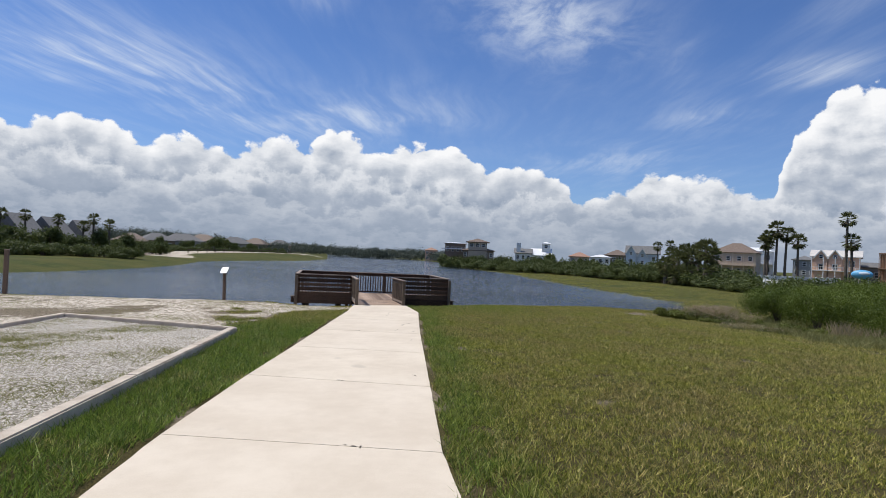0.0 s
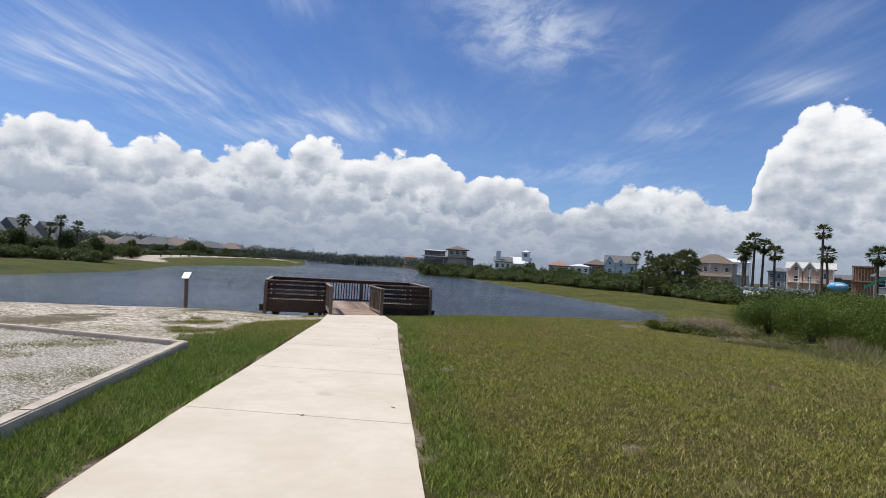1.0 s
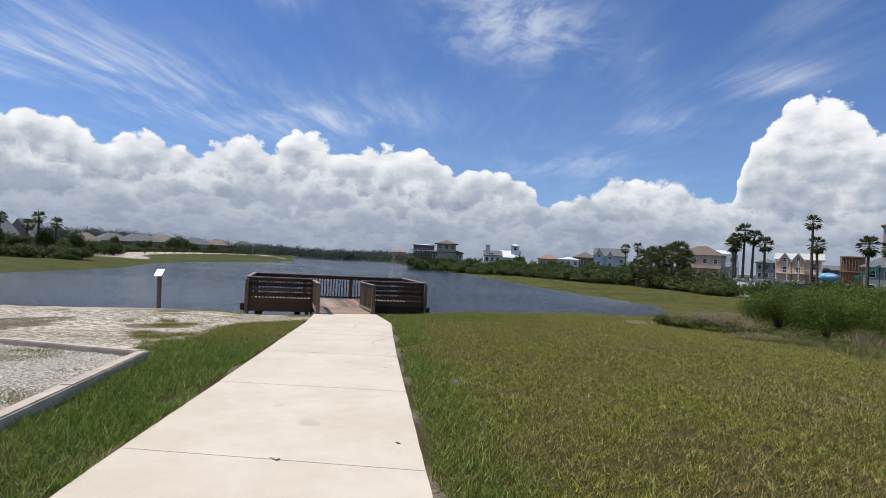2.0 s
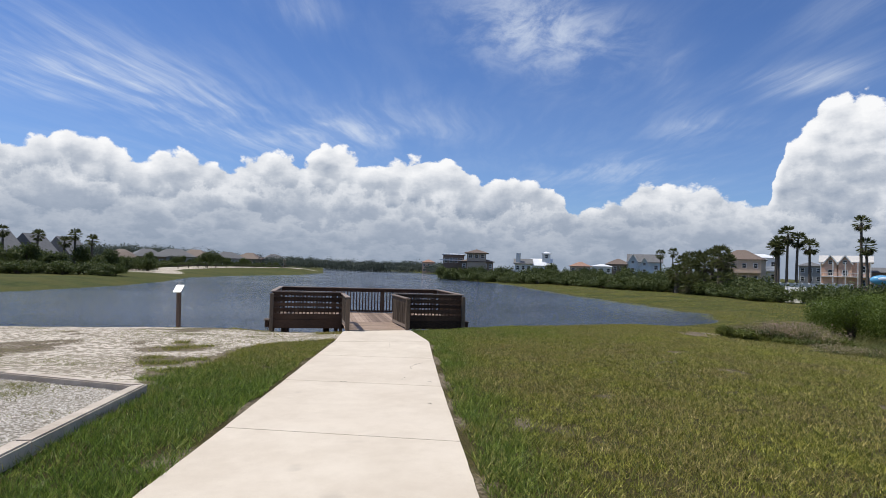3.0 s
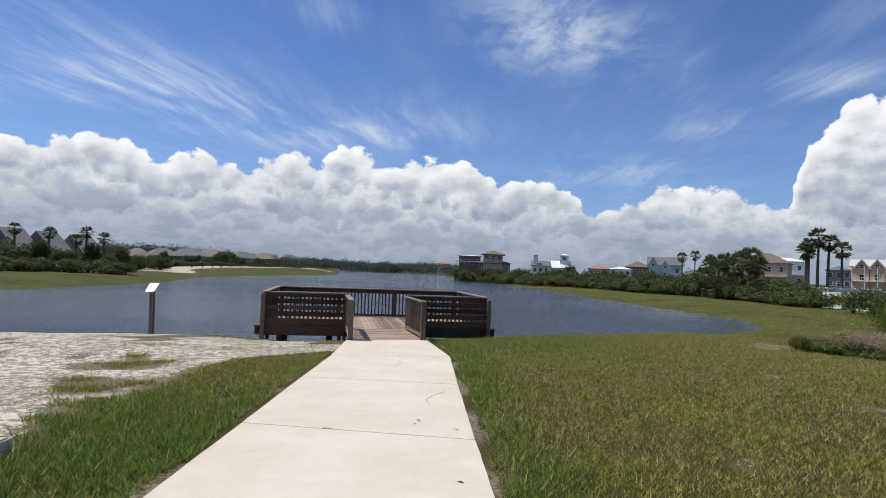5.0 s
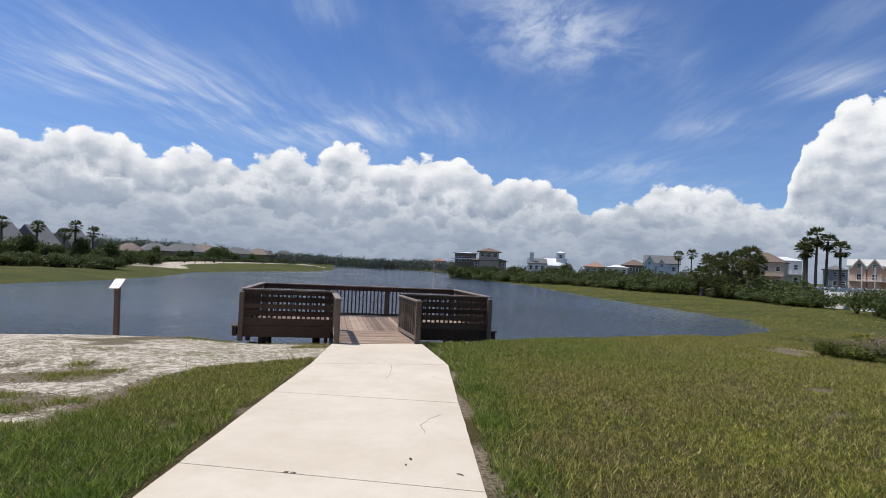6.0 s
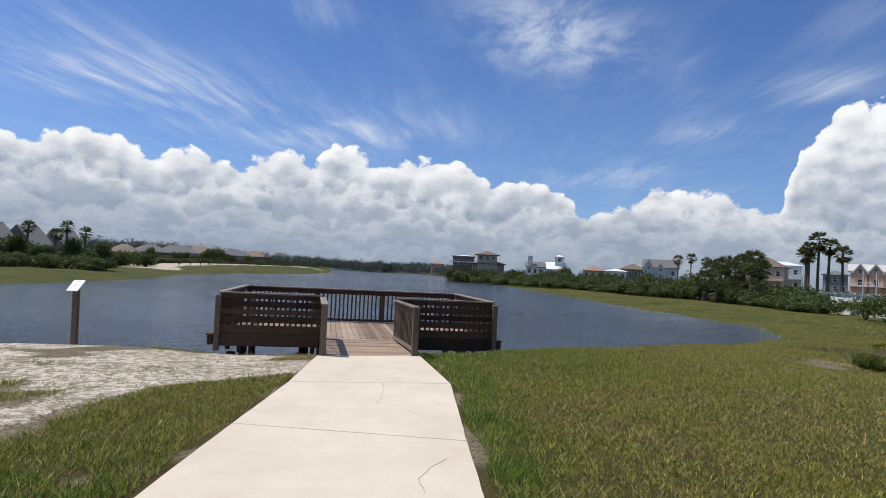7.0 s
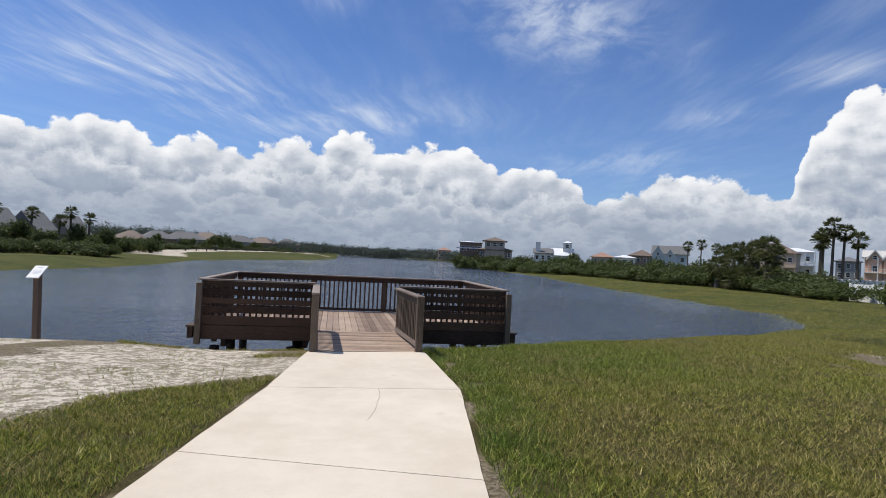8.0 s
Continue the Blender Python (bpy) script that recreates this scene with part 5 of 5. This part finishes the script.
def house(label, x, y, top, w, d, wall, roof, style="hip", storeys=2, roof_h=2.2, along="x", turn=0.0, base=None, wins=4, trim=None, porch=None):
    """A house whose front faces the path, its ridge at the height top."""
    g0 = float(ground_z(x, y)) - 0.1 if base is None else base
    bearing = math.degrees(math.atan2(x + 1, y + 12))
    ob = thing("house", pose(x, y, g0, 0, 0, -bearing + turn), label, "house", "houses round the pond")
    H = top - g0
    eave = H - roof_h
    part("wall", span((-w / 2, -d / 2, -0.5), (w / 2, d / 2, eave - 0.19)), wall, ob)
    part("roof", roof_mesh(w, d, eave, H, style, 0.55, along), roof, ob)
    if style == "gable":
        bm = bmesh.new()
        if along == "y":
            for s in (-1, 1):
                yy = s * (d / 2 + 0.02)
                v = [bm.verts.new(c) for c in ((-w / 2, yy, eave - 0.02), (w / 2, yy, eave - 0.02), (0, yy, H - 0.25 * 1.0))]
                u = [bm.verts.new((c.co.x, c.co.y - s * 0.15, c.co.z)) for c in v]
                bm.faces.new(v)
                bm.faces.new(u[::-1])
                for i in range(3):
                    bm.faces.new((v[i], v[(i + 1) % 3], u[(i + 1) % 3], u[i]))
            part("gable", bm, wall, ob)
        else:
            bm.free()
    step = (eave - 0.3) / storeys
    for s in range(storeys):
        for i in range(wins):
            window(ob, -w / 2 + w * (i + 0.5) / wins, (s + 0.55) * step, -d / 2, min(1.3, w / wins * 0.5), min(1.6, step * 0.5), trim)
    if porch:
        part("porch_floor", span((-w / 2, -d / 2 - 2.2, step - 0.2), (w / 2, -d / 2 - 0.02, step)), porch, ob)
        part("porch_rail", span((-w / 2, -d / 2 - 2.18, step + 0.85), (w / 2, -d / 2 - 2.1, step + 0.95)), porch, ob)
        for i in range(5):
            px = -w / 2 + 0.1 + (w - 0.2) * i / 4
            part("column", span((px - 0.11, -d / 2 - 2.2, -0.5), (px + 0.11, -d / 2 - 1.98, eave - 0.2)), porch, ob)
        for i in range(int(w / 0.5)):
            px = -w / 2 + 0.3 + i * 0.5
            part("baluster", span((px - 0.03, -d / 2 - 2.16, step + 0.004), (px + 0.03, -d / 2 - 2.1, step + 0.85)), porch, ob)
    return ob, eave, H


def front_gable(ob, x, w, eave, ridge, y, wall, roof, depth=3.0, trim=M_WHITE):
    """A gabled bay on a house front with a trimmed verge."""
    bm = bmesh.new()
    v = [bm.verts.new(c) for c in ((x - w / 2, y, 0), (x + w / 2, y, 0), (x + w / 2, y, eave), (x, y, ridge - 0.15), (x - w / 2, y, eave))]
    u = [bm.verts.new((c.co.x, y + depth, c.co.z)) for c in v]
    bm.faces.new(v)
    bm.faces.new(u[::-1])
    for i in range(5):
        bm.faces.new((v[i], v[(i + 1) % 5], u[(i + 1) % 5], u[i]))
    part("bay", bm, wall, ob)
    for s in (-1, 1):
        run, up = w / 2 + 0.35, (ridge - eave) * (w / 2 + 0.35) / (w / 2)
        length, ang = math.hypot(run, up), math.degrees(math.atan2(up, run))
        cx, cz = x + s * run / 2, ridge - up / 2
        part("bay_roof", block((length, depth + 0.5, 0.12), (cx, y + depth / 2 - 0.2, cz), (0, s * ang, 0)), roof, ob)
        part("verge", block((length, 0.08, 0.28), (cx, y - 0.5, cz - 0.06), (0, s * ang, 0)), trim, ob)
    window(ob, x, eave * 0.62, y, min(1.2, w * 0.35), 1.5, trim)
    window(ob, x, eave + 0.1, y, min(1.0, w * 0.3), 1.0, trim)


# right-hand side, beyond the bank
ob, eave, H = house("tan stucco house with a square lookout tower", 53, 183, 6.2, 11, 8, M_TAN_SHADED, M_ROOF_BROWN, roof_h=1.2, wins=6)
part("tower", span((-3.6, -4.3, 0), (3.0, 2.2, H + 1.6)), M_BEIGE, ob)
roof = part("tower_roof", roof_mesh(6.6, 6.5, H + 1.75, H + 3.1, "hip", 0.9), M_ROOF_BROWN, ob)
roof.location = (-0.3, -1.05, 0)
for x in (-2.4, -0.3, 1.8):
    window(ob, x, H + 0.6, -4.3, 1.3, 1.3)
ob, eave, H = house("flat-roofed house wing with white fascia bands", 46, 190, 7.7, 7.5, 7, M_TAN_SHADED, M_ROOF_WHITE, roof_h=0.35, wins=4)
part("fascia", span((-5, -4.2, H - 2.6), (5, -3.52, H - 2.25)), M_WHITE, ob)
ob, eave, H = house("white house with a tall chimney", 73, 191, 6.7, 6, 7, M_WHITE, M_ROOF_GREY, roof_h=1.8, style="gable", along="x", wins=3)
part("chimney", span((-2.6, -3.2, 0), (-1.0, -2.0, H + 2.0)), M_WHITE, ob)
ob, eave, H = house("white house with a steep roof and a cupola", 79.5, 189, 6.9, 7, 7, M_WHITE, M_ROOF_WHITE, style="gable", along="x", roof_h=2.6, wins=3)
part("cupola", span((0.2, -2, H - 1.2), (3.2, 1.2, H + 1.9)), M_WHITE, ob)
part("cupola_roof", roof_mesh(3.0, 3.2, H + 2.0, H + 2.7, "hip", 0.3), M_ROOF_WHITE, ob).location = (1.7, -0.4, 0)
window(ob, 1.7, H + 0.8, -2.0, 1.2, 1.2)
house("low house with a salmon tiled roof", 103, 206, 6.6, 8, 7, M_BEIGE, M_ROOF_RED, roof_h=1.8, wins=3)
house("low white-roofed house among shrubs", 112, 205, 6.0, 8, 7, M_WHITE, M_ROOF_WHITE, roof_h=1.0, wins=3)
house("brown house under a broad hipped roof", 126, 217, 8.7, 10, 9, M_TAN_SHADED, M_ROOF_BROWN, roof_h=2.4, wins=4)
house("small house with a terracotta roof in the trees", 76, 402, 8.6, 9, 8, M_PINK, M_ROOF_RED, roof_h=2.0, wins=3)
ob, eave, H = house("pale blue house with white trim and twin gables", 125, 194, 10.2, 12.5, 8, M_BLUEWALL, M_ROOF_GREY, style="gable", along="x", roof_h=3.2, wins=3)
front_gable(ob, -4.4, 3.9, eave - 0.2, H - 0.2, -4.9, M_BLUEWALL, M_ROOF_GREY)
front_gable(ob, -0.1, 3.5, eave - 0.9, H - 1.5, -4.9, M_BLUEWALL, M_ROOF_GREY)
house("large beige house with a brown hipped roof and porches", 144, 163, 11.8, 14, 11, M_BEIGE, M_ROOF_BROWN, roof_h=3.4, wins=4, porch=M_BEIGE, turn=-8)
house("white raised house with open porches", 158, 171, 11.0, 11.5, 8, M_WHITE, M_ROOF_WHITE, roof_h=1.4, wins=3, porch=M_WHITE, turn=10)
ob, eave, H = house("coral pink house with twin gables and white balconies", 141, 118, 9.0, 11.3, 8, M_PINK, M_ROOF_PALE, style="gable", along="x", roof_h=1.9, wins=3, porch=M_WHITE)
front_gable(ob, -3.4, 3.0, eave - 0.2, H - 0.1, -5.2, M_PINK, M_ROOF_PALE)
front_gable(ob, -0.1, 3.0, eave - 0.2, H - 0.1, -5.2, M_PINK, M_ROOF_PALE)
house("grey-roofed house behind the palms", 168, 158, 8.4, 7, 7, M_GREYWALL, M_ROOF_GREY, roof_h=1.5, wins=3)
house("pale grey gabled building beside the slide", 115, 73, 6.8, 5.5, 7, M_GREYWALL, M_ROOF_PALE, style="gable", along="y", roof_h=1.8, wins=2)
house("tall tan house with a terracotta roof", 141, 88, 17.1, 8, 8, M_BEIGE, M_ROOF_RED, storeys=4, roof_h=1.6, wins=3)
house("low white roofed house by the slide", 152, 117, 6.0, 12, 7, M_GREYWALL, M_ROOF_GREY, storeys=1, roof_h=1.4, wins=4)


def timber_frame(x, y, top, w):
    g0 = float(ground_z(x, y))
    ob = thing("timber_frame", pose(x, y, g0, 0, 0, -math.degrees(math.atan2(x + 1, y + 12))), "unfinished house frame of raw timber", "house", "houses round the pond")
    H = top - g0
    for i in range(9):
        for yy in (-2.2, 2.2):
            part("stud", span((-w / 2 + i * w / 8 - 0.07, yy - 0.07, -0.2), (-w / 2 + i * w / 8 + 0.07, yy + 0.07, H - 0.3)), M_RAWWOOD, ob)
    for z in (0.1, H * 0.48, H - 0.3):
        part("floor_deck", span((-w / 2 - 0.1, -2.4, z), (w / 2 + 0.1, 2.4, z + 0.25)), M_RAWWOOD, ob)
    part("sheathing", span((-w / 2 + 0.1, 2.28, 0.36), (w / 2 - 0.1, 2.34, H - 0.32)), M_RAWWOOD, ob)


timber_frame(150, 109, 8.6, 5.6)

# the water slides behind the shrubs
x, y = 94, 66
tube = thing("slide_tube", pose(x, y, 0, 0, 0, -47), "round blue plastic water slide mouth", "water slide")
bm = bmesh.new()
bmesh.ops.create_uvsphere(bm, u_segments=24, v_segments=12, radius=1.0, matrix=pose(0, 0, 2.3) @ Matrix.Diagonal((1.7, 0.8, 0.85, 1)))
part("bowl", bm, M_BLUE, tube, smooth=True)
bm = bmesh.new()
bmesh.ops.create_uvsphere(bm, u_segments=20, v_segments=10, radius=1.0, matrix=pose(0.2, -0.5, 2.45) @ Matrix.Diagonal((1.0, 0.35, 0.4, 1)))
part("inner_rim", bm, M_BLUEWALL, tube, smooth=True)
for dx in (-1.0, 1.0):
    part("leg", rod(0.08, 0.08, float(ground_z(x, y)) - 0.2, 2.2, 8, (dx, 0.2)), M_WHITE, tube)
slide = thing("slide", pose(103, 66, 0, 0, 0, -50), "sloping dark green plastic slide on posts", "water slide")
bm = bmesh.new()
block((4.6, 0.9, 0.12), (0, 0, 3.5), (0, -32, 0), bm=bm)
for s in (-1, 1):
    block((4.6, 0.08, 0.5), (0, s * 0.45, 3.66), (0, -32, 0), bm=bm)
part("chute", bm, M_GREEN, slide)
for dx, top_z in ((-1.6, 2.5), (0.2, 3.5), (1.8, 4.5)):
    part("leg", rod(0.09, 0.09, float(ground_z(103, 66)) - 0.2, top_z, 8, (dx, 0)), M_GREEN, slide)
part("platform", span((1.7, -0.9, 4.5), (3.2, 0.9, 4.62)), M_GREEN, slide)


def garden_wall(a, b, top):
    a, b = Vector(a), Vector(b)
    ob = thing("garden_wall", pose(a.x, a.y, 0, 0, 0, math.degrees(math.atan2(b.y - a.y, b.x - a.x))), "white garden wall with capped piers", "wall")
    n = int((b - a).length / 3)
    step = (b - a).length / n
    for i in range(n):
        part("panel", span((i * step + 0.2, -0.06, -1.5), ((i + 1) * step - 0.2, 0.06, top - 0.12)), M_WHITE, ob)
    for i in range(n + 1):
        part("pier", span((i * step - 0.2, -0.2, -1.5), (i * step + 0.2, 0.2, top)), M_WHITE, ob)


garden_wall((57.6, 47), (57.3, 37.8), 1.1)
garden_wall((86, 84), (124, 100), 1.3)


def car(x, y, turn, label, paint_mat):
    g0 = float(ground_z(x, y))
    ob = thing("car", pose(x, y, g0, 0, 0, turn), label, "car", "parked cars")
    bm = block((4.4, 1.75, 0.62), (0, 0, 0.68), bevel=0.12)
    block((2.5, 1.55, 0.58), (-0.2, 0, 1.25), bevel=0.18, bm=bm)
    part("body", bm, paint_mat, ob)
    for s in (-1, 1):
        part("side_window", span((-1.2, s * 0.785 - 0.01, 1.12), (0.85, s * 0.785 + 0.01, 1.42)), M_GLASS, ob)
        for dx in (-1.35, 1.4):
            bm = bmesh.new()
            bmesh.ops.create_cone(bm, cap_ends=True, segments=16, radius1=0.34, radius2=0.34, depth=0.22, matrix=pose(dx, s * 0.82, 0.34, 90, 0, 0))
            part("wheel", bm, M_TYRE, ob)


car(127, 148, 50, "white car parked before the beige house", M_CAR)
car(112, 101, 30, "pale car parked by the palms", M_CAR)

# left-hand side
for bearing, d, w, top, turn in ((-26.7, 150, 4.0, 7.5, 30), (-24.3, 154, 3.6, 7.2, 34), (-21.9, 160, 3.8, 7.0, 30), (-29.6, 148, 5.0, 7.4, 26)):
    x, y = at_bearing(bearing, d)
    house("grey house with a steep shingled roof above the trees", x, y, top, w, 10, M_GREYWALL, M_ROOF_GREY, style="gable", along="x", roof_h=4.2, turn=turn, wins=2)
house("small brown house among the trees", *at_bearing(-17.3, 182), 4.6, 5, 6, M_TAN_SHADED, M_ROOF_BROWN, roof_h=2.0, wins=2)
for bearing, d, w, top, roof in ((-15.4, 255, 12, 6.6, M_ROOF_GREY), (-13.2, 262, 15, 6.9, M_ROOF_GREY), (-11.4, 268, 13, 7.2, M_ROOF_BROWN), (-8.6, 285, 13, 7.0, M_ROOF_GREY), (-6.6, 300, 12, 7.2, M_ROOF_BROWN),
                                (-4.4, 330, 12, 7.4, M_ROOF_GREY), (-17.4, 250, 11, 6.0, M_ROOF_BROWN)):
    x, y = at_bearing(bearing, d)
    house("distant low house with a shingled roof", x, y, top, w, 9, M_GREYWALL if w > 12 else M_TAN_SHADED, roof, storeys=1, roof_h=3.0, wins=3, turn=gen.uniform(-25, 25))


def post_fence():
    ob = thing("post_fence", Matrix(), "low wooden post-and-rail fence along the sandy track", "fence")
    line = [Vector(p) for p in ((-41.5, 163), (-35, 186), (-20, 220), (-6, 236))]
    at, last = 0.0, None
    for a, b in zip(line, line[1:]):
        n = max(2, int((b - a).length / 5.5))
        for i in range(n):
            p = a + (b - a) * i / n
            z = float(ground_z(p.x, p.y))
            part("post", span((p.x - 0.12, p.y - 0.12, z - 0.2), (p.x + 0.12, p.y + 0.12, z + 1.15)), M_BARK, ob)
            if last is not None:
                q = last
                mid, length = (p + Vector(q[:2])) / 2, (p - Vector(q[:2])).length
                turn = math.degrees(math.atan2(p.y - q[1], p.x - q[0]))
                part("rail", block((length - 0.26, 0.08, 0.16), (mid.x, mid.y, (z + q[2]) / 2 + 0.85), (0, 0, turn)), M_BARK, ob)
            last = (p.x, p.y, z)


post_fence()
